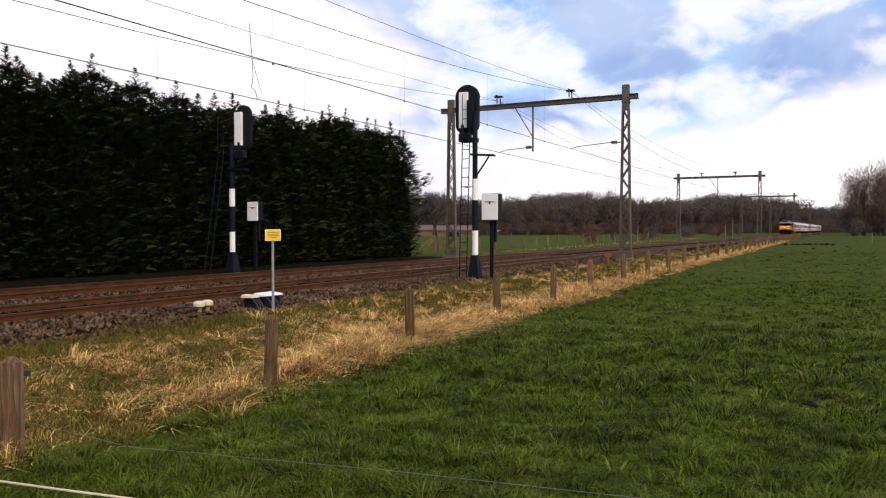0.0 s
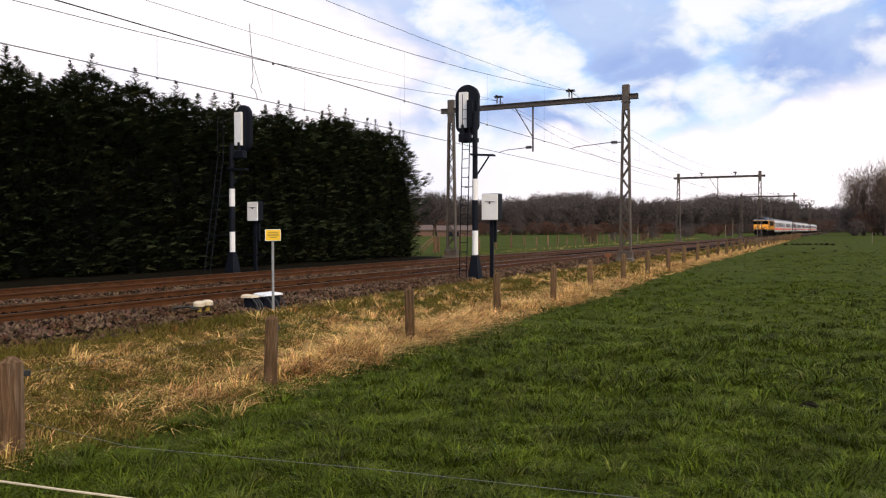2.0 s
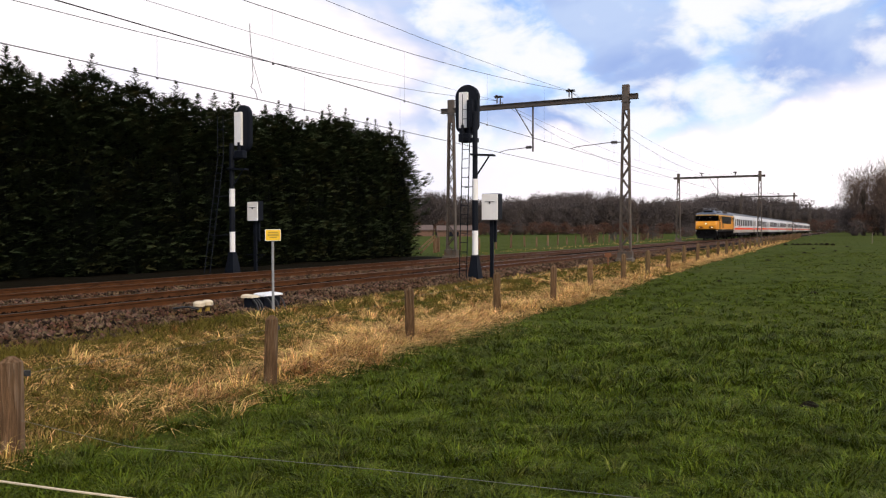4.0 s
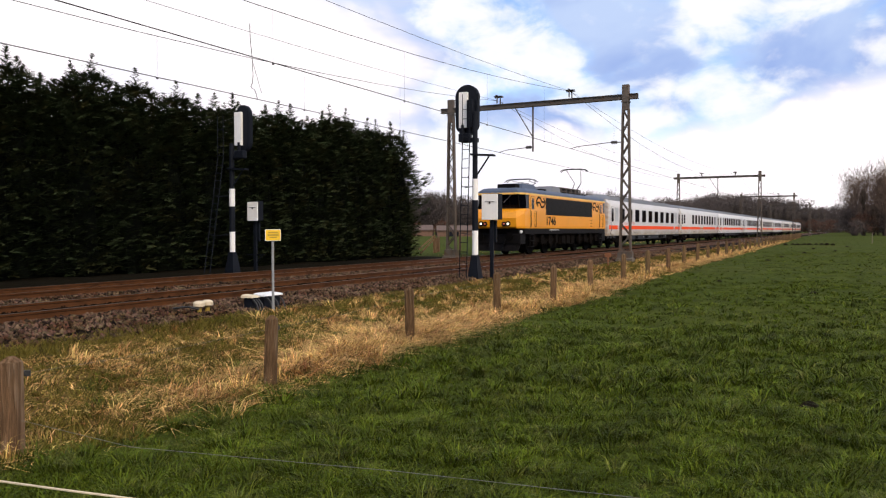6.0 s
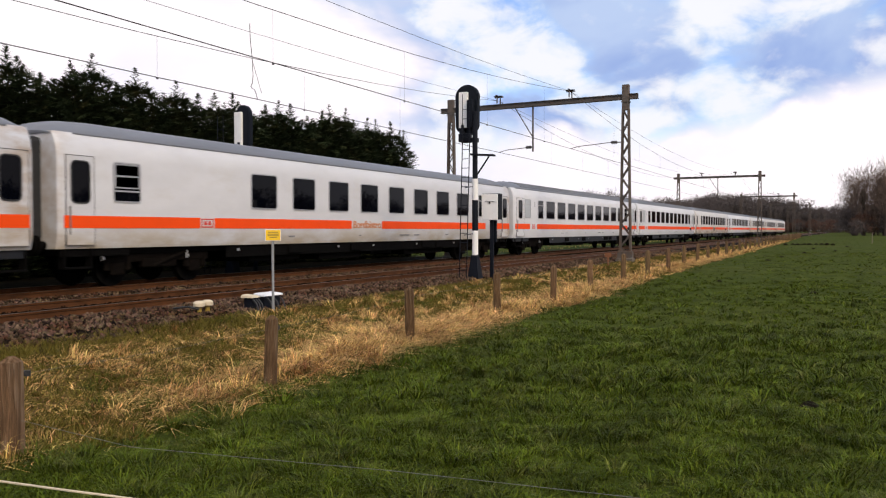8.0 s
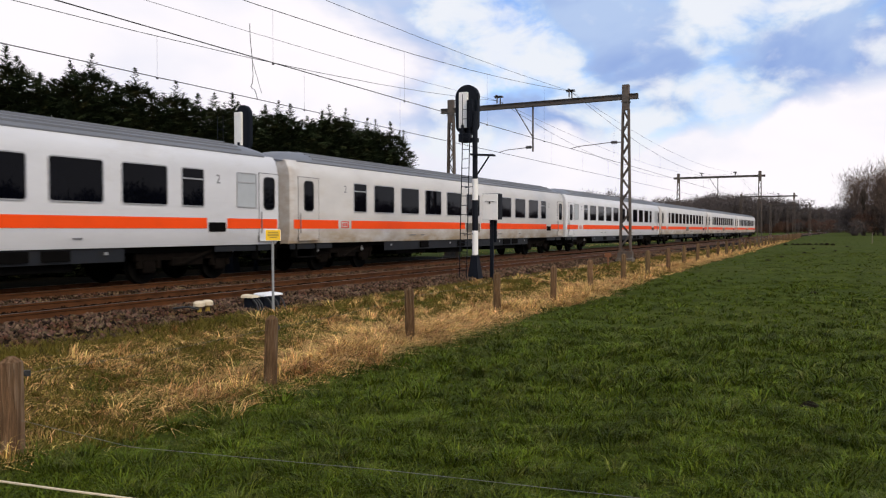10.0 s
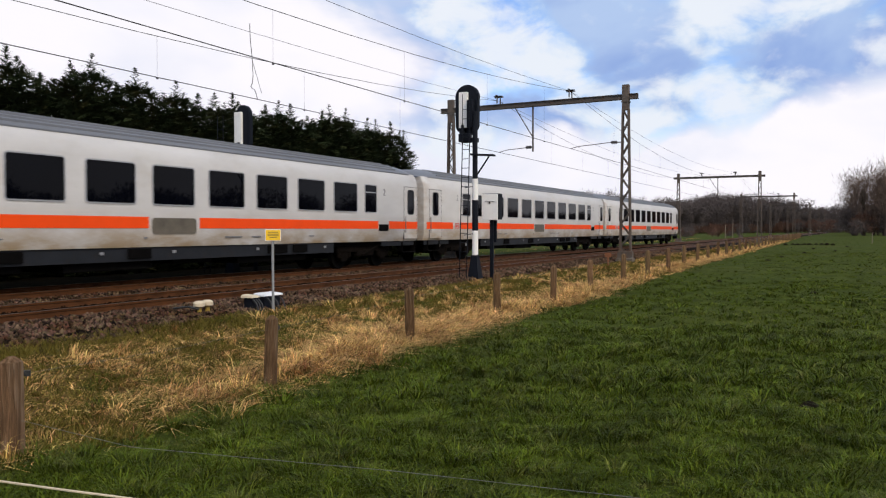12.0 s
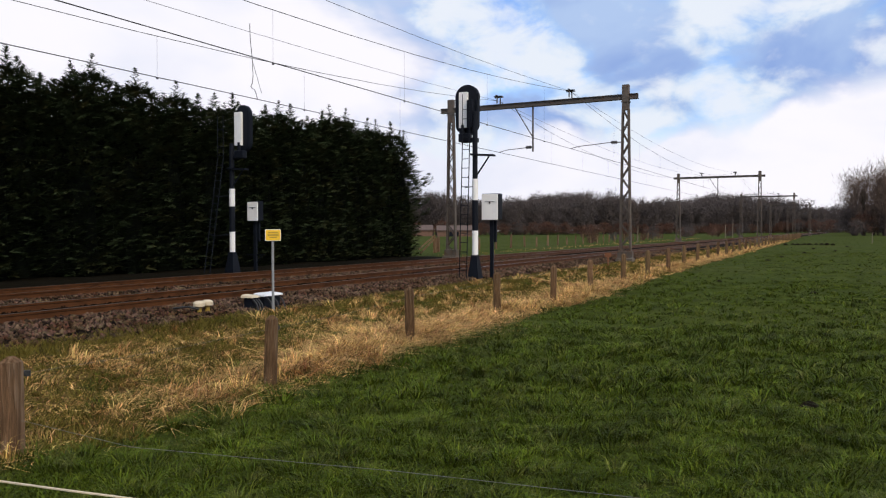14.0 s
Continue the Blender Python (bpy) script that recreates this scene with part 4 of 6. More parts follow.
def lattice_post(parent, y, top):
    """A tapered mast of two channels joined by zigzag lacing, on a concrete foot."""
    z0 = 0.48
    w0, w1, zt = 0.26, 0.14, BEAM_Z - 0.62
    bm = bm_new()
    for s in (-1, 1):
        # a channel: web outside, flanges to both faces
        loft(bm, [[(dx, y + s * (w + dy), z) for dx, dy in ((-0.115, 0.05), (0.115, 0.05), (0.115, -0.04), (0.098, -0.04), (0.098, 0.036), (-0.098, 0.036), (-0.098, -0.04), (-0.115, -0.04))] for z, w in ((z0, w0), (zt, w1))])
    m = part("mast", bm, M_MAST, parent, "tapered lattice steel mast")
    n = 13
    for k in range(n):
        a, b = z0 + (zt - z0) * k / n, z0 + (zt - z0) * (k + 1) / n
        wa, wb = w0 + (w1 - w0) * k / n, w0 + (w1 - w0) * (k + 1) / n
        s = 1 if k % 2 else -1
        for d in (-0.118, 0.118):
            bm = bm_new()
            bar(bm, (d, y + s * wa, a), (d, y - s * wb, b), 0.014, 0.06)
            part("lacing_bar", bm, M_MAST, m)
    bm = bm_new()
    box(bm, -0.13, y - 0.175, zt - 0.05, 0.13, y + 0.175, top, 0.012)
    box(bm, -0.15, y - 0.2, BEAM_Z - 0.28, 0.15, y + 0.2, BEAM_Z - 0.2)
    part("mast_head", bm, M_MAST, m)
    bm = bm_new()
    box(bm, -0.17, y - 0.38, z0, 0.17, y + 0.38, z0 + 0.35, 0.01)
    part("base_plate", bm, M_MAST, m)
    bm = bm_new()
    box(bm, -0.32, y - 0.42, -0.1, 0.32, y + 0.42, z0, 0.04)
    part("concrete_foot", bm, M_CONC, m, "pale concrete foot")


def insulator(bm, x, y, z):
    for dx in (-0.18, 0.18):
        for k in range(3):
            rod(bm, (x + dx, y - 0.2, z + 0.0), (x + dx, y + 0.2, z), 0.035, 0.035, 8)
    for k in range(5):
        yy = y - 0.2 + 0.1 * k
        rod(bm, (x, yy - 0.02, z), (x, yy + 0.02, z), 0.07, 0.07, 10)


def portal():
    p = empty("catenary_portal", pose(0, 0, 0), "weathered steel portal of two lattice masts and a beam", "catenary portal", "portals along the line")
    lattice_post(p, POST_NEAR, 9.3)
    lattice_post(p, POST_FAR, 9.3)
    bm = bm_new()
    y0, y1 = POST_NEAR - 0.62, POST_FAR + 0.62
    for z in (-0.11, 0.13):
        box(bm, -0.13, y0, BEAM_Z + z - 0.014, 0.13, y1, BEAM_Z + z + 0.014)
    box(bm, -0.07, y0, BEAM_Z - 0.11, -0.05, y1, BEAM_Z + 0.13)
    box(bm, 0.05, y0, BEAM_Z - 0.11, 0.07, y1, BEAM_Z + 0.13)
    for k in range(8):
        box(bm, -0.078, y0 + 0.9 + 1.4 * k, BEAM_Z - 0.115, -0.07, y0 + 1.0 + 1.4 * k, BEAM_Z + 0.135)
    beam = part("beam", bm, M_BEAM, p, "dark box-section crossbeam")
    for y in (NEAR, FAR):
        bm = bm_new()
        for d in (-0.22, 0.22):
            box(bm, d - 0.02, y - 0.03, BEAM_Z + 0.18, d + 0.02, y + 0.03, BEAM_Z + 0.52)
        b = part("wire_bracket", bm, M_BEAM, beam)
        bm = bm_new()
        insulator(bm, 0, y, BEAM_Z + 0.56)
        rod(bm, (-0.4, y, BEAM_Z + 0.60), (0.4, y, BEAM_Z + 0.60), 0.03, 0.03, 8)
        part("insulator", bm, M_INSUL, b)
    # steady arms
    bm = bm_new()
    rod(bm, (0, POST_NEAR + 0.2, 6.40), (0, POST_NEAR + 0.75, 6.42), 0.025, 0.025, 8)
    rod(bm, (0, POST_NEAR + 0.75, 6.42), (0, NEAR - 0.45, 6.30), 0.02, 0.02, 8)
    rod(bm, (0, NEAR - 0.45, 6.30), (0, NEAR, 6.20), 0.018, 0.018, 8)
    a = part("steady_arm", bm, M_BEAM, p)
    bm = bm_new()
    for k in range(4):
        rod(bm, (0, POST_NEAR + 0.45 + 0.08 * k, 6.41), (0, POST_NEAR + 0.49 + 0.08 * k, 6.41), 0.085, 0.085, 10)
    part("insulator", bm, M_INSUL, a)
    bm = bm_new()
    rod(bm, (0, 15.3, 6.15), (0, 15.3, BEAM_Z - 0.15), 0.05, 0.05, 8)
    rod(bm, (0, 16.3, BEAM_Z - 0.15), (0, 15.32, 6.95), 0.028, 0.028, 8)
    d = part("drop_post", bm, M_BEAM, p)
    bm = bm_new()
    rod(bm, (0, 15.3, 6.40), (0, FAR - 0.5, 6.31), 0.02, 0.02, 8)
    rod(bm, (0, FAR - 0.5, 6.31), (0, FAR, 6.20), 0.018, 0.018, 8)
    a = part("steady_arm", bm, M_BEAM, p)
    bm = bm_new()
    for k in range(4):
        rod(bm, (0, 15.4 + 0.08 * k, 6.395), (0, 15.44 + 0.08 * k, 6.395), 0.085, 0.085, 10)
    part("insulator", bm, M_INSUL, a)
    return p


def tube(bm, pts, r, seg=5):
    """A round line through points that run mainly along x."""
    loft(bm, [[(p[0], p[1] + r * math.cos(2 * math.pi * k / seg), p[2] + r * math.sin(2 * math.pi * k / seg)) for k in range(seg)] for p in pts])


def wire_run(name, y, low, rise, r, label, straight=None):
    """A wire hung from portal to portal; low is its height at midspan, rise its climb at the portals."""
    bm = bm_new()
    pts = []
    for a, b in zip(PORTALS, PORTALS[1:]):
        mid, half, n = (a + b) / 2, (b - a) / 2, 1 if straight else 16
        for k in range(n + 1):
            x = a + (b - a) * k / n
            if not pts or x > pts[-1][0] + 0.01:
                pts.append((x, y, low + rise * ((x - mid) / half) ** 2))
    tube(bm, pts, r)
    return tagged(part(name, bm, M_WIRE), label, "overhead wire", "overhead wires")


def overhead_line():
    p = portal()
    p.matrix_world = pose(PORTALS[0], 0, 0)
    for x in PORTALS[1:]:
        copy_thing(p, pose(x, 0, 0))
    for y, lo_m, up_m, lo_f, up_f in ((NEAR, 7.42, 1.80, 8.28, 0.94), (FAR, 7.22, 1.80, 8.2, 0.82)):
        wire_run("contact_wire", y, 6.18, 0.03, 0.0135, "taut dark contact wire over the track", True)
        wire_run("messenger_wire", y, lo_m, up_m, 0.010, "sagging dark messenger wire over the track")
        wire_run("feeder_wire", y, lo_f, up_f, 0.008, "thin dark feeder wire above the track")
        for a, b in zip(PORTALS, PORTALS[1:]):
            mid, half = (a + b) / 2, (b - a) / 2
            for k in range(-4, 5):
                x = mid + k * 6.7 + 2.3
                bm = bm_new()
                z = lo_m + up_m * ((x - mid) / half) ** 2
                rod(bm, (x, y, 6.18), (x, y, z), 0.0032, 0.0032, 5)
                d = part("dropper", bm, M_WIRE)
                tagged(d, "thin dropper between two overhead wires", "dropper", "droppers of the overhead line")
                bm = bm_new()
                box(bm, x - 0.03, y - 0.02, 6.16, x + 0.03, y + 0.02, 6.215)
                part("clamp", bm, M_INSUL, d)
    # slack jumper joining the wires of the far track
    bm = bm_new()
    pts = [(19.95, FAR, 8.6), (19.97, FAR, 8.1), (20.03, FAR - 0.02, 7.5), (20.06, FAR - 0.03, 6.95), (20.0, FAR - 0.05, 6.68), (19.92, FAR - 0.05, 6.58), (20.0, FAR - 0.03, 6.52), (20.16, FAR, 6.5), (20.24, FAR, 6.38), (20.3, FAR, 6.19)]
    for p, q in zip(pts, pts[1:]):
        rod(bm, p, q, 0.012, 0.012, 6)
    rod(bm, (20.03, FAR, 7.5), (20.50, FAR, 6.45), 0.007, 0.008, 6)
    tagged(part("jumper_cable", bm, M_WIRE), "slack looped jumper cable between overhead wires", "jumper cable")


overhead_line()

# ---- signals and line-side cabinets ----
M_BLACK = material("black_signal_paint", (0.0055, 0.0075, 0.0125), 0.6, vary=0.25, scale=3, bump=0.06, spec=0.15)
M_SIGWHITE = material("white_signal_paint", (0.86, 0.85, 0.82), 0.5, vary=0.05, scale=4, bump=0.04, other=(0.6, 0.57, 0.5), other_at=(0.6, 0.8), other_scale=6)
M_LID = material("cream_plastic", (0.62, 0.52, 0.36), 0.6, vary=0.12, scale=8, bump=0.1)
M_GALV = material("galvanised_post", (0.30, 0.31, 0.31), 0.55, 0.4, vary=0.15, scale=6, bump=0.05)
M_SIGN = material("yellow_sign_enamel", (0.84, 0.53, 0.012), 0.45, vary=0.05, scale=6, bump=0.0)


def signal(x, y, base, head_y, label, k=1.0, head=5.62, ladder=(0.21, -0.50), case=(-0.09, 0.22), board=0.40):
    """Colour-light signal seen from behind: banded post, oval board, equipment case, ladder."""
    s = empty("railway_signal", pose(x, y, 0), label, "railway signal", "signals")
    bm = bm_new()
    loft(bm, [[(a * w, b * w, z) for a, b in ((-1, -1), (1, -1), (1, 1), (-1, 1))] for z, w in ((base, 0.20), (base + 0.10, 0.19), (base + 0.70 * k, 0.112), (base + 0.82 * k, 0.105))])
    part("foot", bm, M_BLACK, s, "black flared foot")
    bands = ((0.8, 1.62, M_SIGWHITE), (1.62, 2.62, M_BLACK), (2.62, 3.32, M_SIGWHITE), (3.32, 5.1, M_BLACK))
    for a, b, m in bands:
        a, b = a * k, b * k
        bm = bm_new()
        r = 0.10 if b < 4 else 0.085
        rod(bm, (0, 0, base + a), (0, 0, base + b), r, r, 18)
        part("post_band", bm, m, s, "white painted band" if m is M_SIGWHITE else "black painted band", True)
    bm = bm_new()
    c = base + head
    ol = []
    for i in range(24):
        a = 2 * math.pi * i / 24
        ol.append((board * math.cos(a), (0.42 if math.sin(a) >= 0 else -0.42) + 0.40 * math.sin(a)))
    plate(bm, ol, 0.05, lambda u, v, d: (0.14 + d, head_y + u, c + v))
    plate(bm, [(u * 1.04, v * 1.02) for u, v in ol], 0.16, lambda u, v, d: (0.18 + d, head_y + u, c + v))
    h = part("backboard", bm, M_BLACK, s, "black oval backboard")
    bm = bm_new()
    box(bm, 0.03, head_y + case[0], c - 0.60, 0.15, head_y + case[1], c + 0.58, 0.02)
    part("equipment_case", bm, M_SIGWHITE, h, "white equipment case door")
    bm = bm_new()
    if head_y > 0:
        box(bm, -0.06, head_y - 0.32, c - 0.62, 0.14, head_y - 0.11, c + 0.30, 0.03)
    box(bm, -0.13, head_y - 0.24, c - 1.08, 0.10, head_y + 0.16, c - 0.80, 0.03)
    box(bm, -0.05, -0.08, c - 1.1, 0.14, head_y + 0.1, c - 0.95, 0.02)
    rod(bm, (0, 0, c - 1.0), (0, 0, c - (0.1 if head_y > 0 else 0.62)), 0.075, 0.075, 14)
    rod(bm, (0.05, head_y + 0.08, c - 1.0), (0.05, head_y + 0.08, c - 0.5), 0.06, 0.06, 12)
    part("head_mount", bm, M_BLACK, h)
    # bracket reaching away from the track
    bm = bm_new()
    sd = -1
    bar(bm, (0, 0.12 * -sd, base + 4.12 * k), (0, sd * 0.68, base + 4.06 * k), 0.24, 0.06)
    bar(bm, (0, sd * 0.05, base + 3.42 * k), (0, sd * 0.50, base + 4.03 * k), 0.04, 0.04)
    part("bracket", bm, M_BLACK, s)
    # ladder
    top, foot = Vector((-0.24, ladder[0], c - 1.05)), Vector((ladder[1], ladder[0], base + 0.02))
    for d in (-0.13, 0.13):
        bm = bm_new()
        rod(bm, top + Vector((0, d, 1.5)), top + Vector((0, d, 0)), 0.013, 0.013, 6)
        rod(bm, top + Vector((0, d, 0)), foot + Vector((0, d, 0)), 0.016, 0.016, 6)
        part("ladder_rail", bm, M_BLACK, s)
    for k in range(1, 15):
        p = foot.lerp(top, k / 15)
        bm = bm_new()
        rod(bm, p + Vector((0, -0.13, 0)), p + Vector((0, 0.13, 0)), 0.011, 0.011, 6)
        part("ladder_rung", bm, M_BLACK, s)
    for k in range(4):
        p = top + Vector((0, 0, 0.3 * k + 0.1))
        bm = bm_new()
        rod(bm, p + Vector((0, -0.13, 0)), p + Vector((0, 0.13, 0)), 0.010, 0.010, 6)
        part("ladder_rung", bm, M_BLACK, s)
    for f in (0.32, 0.66):
        p = foot.lerp(top, f)
        bm = bm_new()
        rod(bm, p, (0, 0, p.z + 0.05), 0.014, 0.014, 6)
        part("ladder_stay", bm, M_BLACK, s)
    return s


signal(23.6, 11.0, 0.28, 0.39, "black and white banded signal with an oval board")
signal(21.6, 19.6, 0.42, -0.38, "black and white banded signal post before the conifer hedge", 0.90, 5.12, (0.30, -0.95), (-0.02, 0.29), 0.29)


def relay_box(x, y, base, h, label, k=1.0):
    b = empty("relay_cabinet", pose(x, y, 0, 0, 0, 2), label, "relay cabinet", "relay cabinets")
    bm = bm_new()
    box(bm, -0.05, -0.06, base - 0.15, 0.05, 0.06, base + h, 0.01)
    box(bm, 0.05, -0.14, base + h - 0.75, 0.12, 0.10, base + h)
    part("stand", bm, M_BLACK, b, "black steel stand")
    z0, z1 = base + h, base + h + 0.86 * k
    bm = bm_new()
    box(bm, -0.14 * k, -0.30 * k, z0 + 0.01, 0.20 * k, 0.30 * k, z1 + 0.02, 0.02)
    case = part("case", bm, M_BLACK, b, "black case")
    bm = bm_new()
    box(bm, -0.14 * k - 0.045, -0.275 * k, z0, -0.14 * k, 0.30 * k, z1, 0.015)
    part("door", bm, M_SIGWHITE, case, "white cabinet door")
    bm = bm_new()
    box(bm, -0.14 * k - 0.06, -0.16 * k, z0 + 0.60 * k, -0.14 * k - 0.045, 0.18 * k, z0 + 0.60 * k + 0.015)
    box(bm, -0.14 * k - 0.065, -0.02, z0 + 0.54 * k, -0.14 * k - 0.045, 0.03, z0 + 0.60 * k)
    part("handle", bm, M_BLACK, case)
    if k < 1:
        bm = bm_new()
        bar(bm, (0, -0.42, base + 0.62), (0, 0.42, base + 0.62), 0.04, 0.035)
        bar(bm, (0, -0.34, base + 0.62), (0, -0.02, base + 0.28), 0.03, 0.03)
        part("cross_arm", bm, M_BLACK, b)
    return b


relay_box(24.4, 10.75, 0.28, 1.98, "white-doored relay cabinet on a black stand by the ballast")
relay_box(23.0, 19.75, 0.40, 1.88, "white-doored relay cabinet on a thin stand by the hedge", 0.82)


def warning_sign():
    s = empty("cable_sign", pose(12.45, 10.25, 0), "small yellow sign with black lines on a galvanised post", "sign")
    bm = bm_new()
    rod(bm, (0, 0, 0.1), (0, 0, 1.93), 0.027, 0.027, 12)
    part("post", bm, M_GALV, s, "galvanised steel post")
    m = pose(0, 0, 1.82, 0, 0, 50)
    bm = bm_new()
    plate(bm, round_rect(-0.155, -0.115, 0.155, 0.115, 0.02), 0.012, lambda u, v, d: m @ Vector((-0.03 - d, -u, v)))
    p = part("plate", bm, M_WHITE, s, "white-rimmed plate")
    bm = bm_new()
    plate(bm, round_rect(-0.145, -0.105, 0.145, 0.105, 0.02), 0.004, lambda u, v, d: m @ Vector((-0.042 - d, -u, v)))
    part("face", bm, M_SIGN, p, "yellow enamel face")
    for z, w in ((0.055, 0.10), (0.02, 0.11), (-0.012, 0.11), (-0.045, 0.07)):
        bm = bm_new()
        plate(bm, [(-w, z - 0.008), (w, z - 0.008), (w, z + 0.008), (-w, z + 0.008)], 0.002, lambda u, v, d: m @ Vector((-0.047 - d, -u, v)))
        part("text_bar", bm, M_GRIME, p)
    return s


M_GRIME = material("dull_lettering", (0.30, 0.20, 0.03), 0.6, vary=0.1, bump=0.0)
warning_sign()


def trackside_boxes():
    # low connection boxes with pale lids and looping cables
    for x0, x1, y, zt, label, lid in ((12.33, 12.55, 10.82, 0.60, "low black track connection box with a cream lid", M_LID), (12.74, 13.32, 10.85, 0.60, "wide low track connection box with a white lid", M_WHITE)):
        b = empty("connection_box", pose(0, 0, 0), label, "connection box", "track connection boxes")
        bm = bm_new()
        box(bm, x0 + 0.03, y - 0.10, 0.12, x1 - 0.03, y + 0.11, zt - 0.04, 0.02)
        part("box_body", bm, M_BLACK, b)
        bm = bm_new()
        loft(bm, [[(x0 - 0.02, y - 0.14, zt - 0.045), (x1 + 0.02, y - 0.14, zt - 0.045), (x1 + 0.02, y + 0.15, zt - 0.045), (x0 - 0.02, y + 0.15, zt - 0.045)], [(x0 - 0.01, y - 0.13, zt - 0.02), (x1 + 0.01, y - 0.13, zt - 0.02), (x1 + 0.01, y + 0.14, zt + 0.005), (x0 - 0.01, y + 0.14, zt + 0.005)], [(x0 + 0.03, y - 0.1, zt), (x1 - 0.03, y - 0.1, zt), (x1 - 0.05, y + 0.12, zt + 0.02), (x0 + 0.05, y + 0.12, zt + 0.02)]])
        part("lid", bm, lid, b)
        for k in range(3):
            bm = bm_new()
            x = x0 + (x1 - x0) * (0.15 + 0.35 * k)
            pts = [(x, y - 0.13, zt - 0.08), (x - 0.03, y - 0.25, zt - 0.16), (x - 0.10, y - 0.36, 0.30), (x - 0.16, y - 0.40, 0.18)]
            for p, q in zip(pts, pts[1:]):
                rod(bm, p, q, 0.018, 0.018, 8)
            part("cable", bm, M_RUBBER_L, b, "black looping cable")
    for x, y in ((11.25, 11.05), (11.52, 11.1)):
        c = empty("axle_counter_cap", pose(x, y, 0), "small cream domed cap on a stub by the rail", "cable cap", "cream caps")
        bm = bm_new()
        rod(bm, (0, 0, 0.25), (0, 0, 0.50), 0.05, 0.045, 12)
        part("stub", bm, M_GRIME, c)
        bm = bm_new()
        loft(bm, [[(r * math.cos(a), r * math.sin(a) * 1.0, z) for a in [2 * math.pi * k / 16 for k in range(16)]] for r, z in ((0.08, 0.45), (0.11, 0.47), (0.11, 0.53), (0.085, 0.56), (0.04, 0.572))])
        part("cap", bm, M_LID, c, "cream domed cap", True)
    bm = bm_new()
    pts = [(11.2, 11.0, 0.42), (11.08, 11.15, 0.47), (11.02, 11.35, 0.45), (11.05, 11.6, 0.41)]
    for p, q in zip(pts, pts[1:]):
        rod(bm, p, q, 0.02, 0.02, 8)
    tagged(part("track_cable", bm, M_RUBBER_L), "thick black cable running over the ballast to the rail", "cable")
    b = empty("marker_post", pose(36.0, 10.0, 0), "short rusty orange marker post in the verge", "marker post")
    bm = bm_new()
    box(bm, -0.03, -0.03, 0.1, 0.03, 0.03, 0.85, 0.006)
    part("post", bm, M_RUSTY, b)
    bm = bm_new()
    box(bm, -0.05, -0.15, 0.66, -0.03, 0.15, 0.86, 0.006)
    part("plate", bm, M_RUSTY, b)


M_RUBBER_L = material("black_cable", (0.02, 0.02, 0.02), 0.7, vary=0.2, bump=0.0)
M_RUSTY = material("rusty_orange_paint", (0.22, 0.085, 0.035), 0.8, vary=0.3, scale=12, bump=0.1)
trackside_boxes()

# ---- fences ----
M_WOOD = material("grey_weathered_wood", (0.135, 0.082, 0.042), 0.9, vary=0.6, scale=7, bump=1.0, bump_scale=22, stretch=(4, 4, 0.3), other=(0.23, 0.165, 0.105), other_at=(0.50, 0.66), other_scale=4, per="object", per_amount=0.22, spec=0.08)
M_STRAND = material("galvanised_strand", (0.20, 0.20, 0.19), 0.5, 0.6, vary=0.1, bump=0.0)


def post_mesh(seed, h, w=0.075):
    """A sawn post with a weathered pyramid top, a split and uneven faces."""
    r = random.Random(seed)
    bm = bm_new()
    rings = []
    for k in range(9):
        z = -0.2 + (h - 0.05 + 0.2) * k / 8
        g = w * (1.0 + 0.04 * r.uniform(-1, 1))
        lean = 0.006 * (k - 4) * (1 if seed % 2 else -1)
        c = 0.012
        rings.append([(lean + a * g, b * g, z) for a, b in ((-1 + c * 10, -1), (1 - c * 10, -1), (1, -1 + c * 10), (1, 1 - c * 10), (1 - c * 10, 1), (-1 + c * 10, 1), (-1, 1 - c * 10), (-1, -1 + c * 10))])
    lean = 0.006 * 4 * (1 if seed % 2 else -1)
    rings.append([(lean + 0.35 * (x - lean), 0.35 * y, h) for x, y, z in rings[-1]])
    loft(bm, rings)
    return bm


POSTS = [(4.45, 6.61, 0.92), (7.89, 6.55, 0.95), (11.41, 6.51, 0.98), (16.14, 6.99, 0.98), (19.48, 6.86, 1.0), (23.56, 7.09, 0.95), (27.55, 7.11, 1.05), (31.67, 7.2, 1.0), (36.2, 7.3, 0.99), (39.81, 7.29, 1.05), (44.28, 7.4, 1.04)]


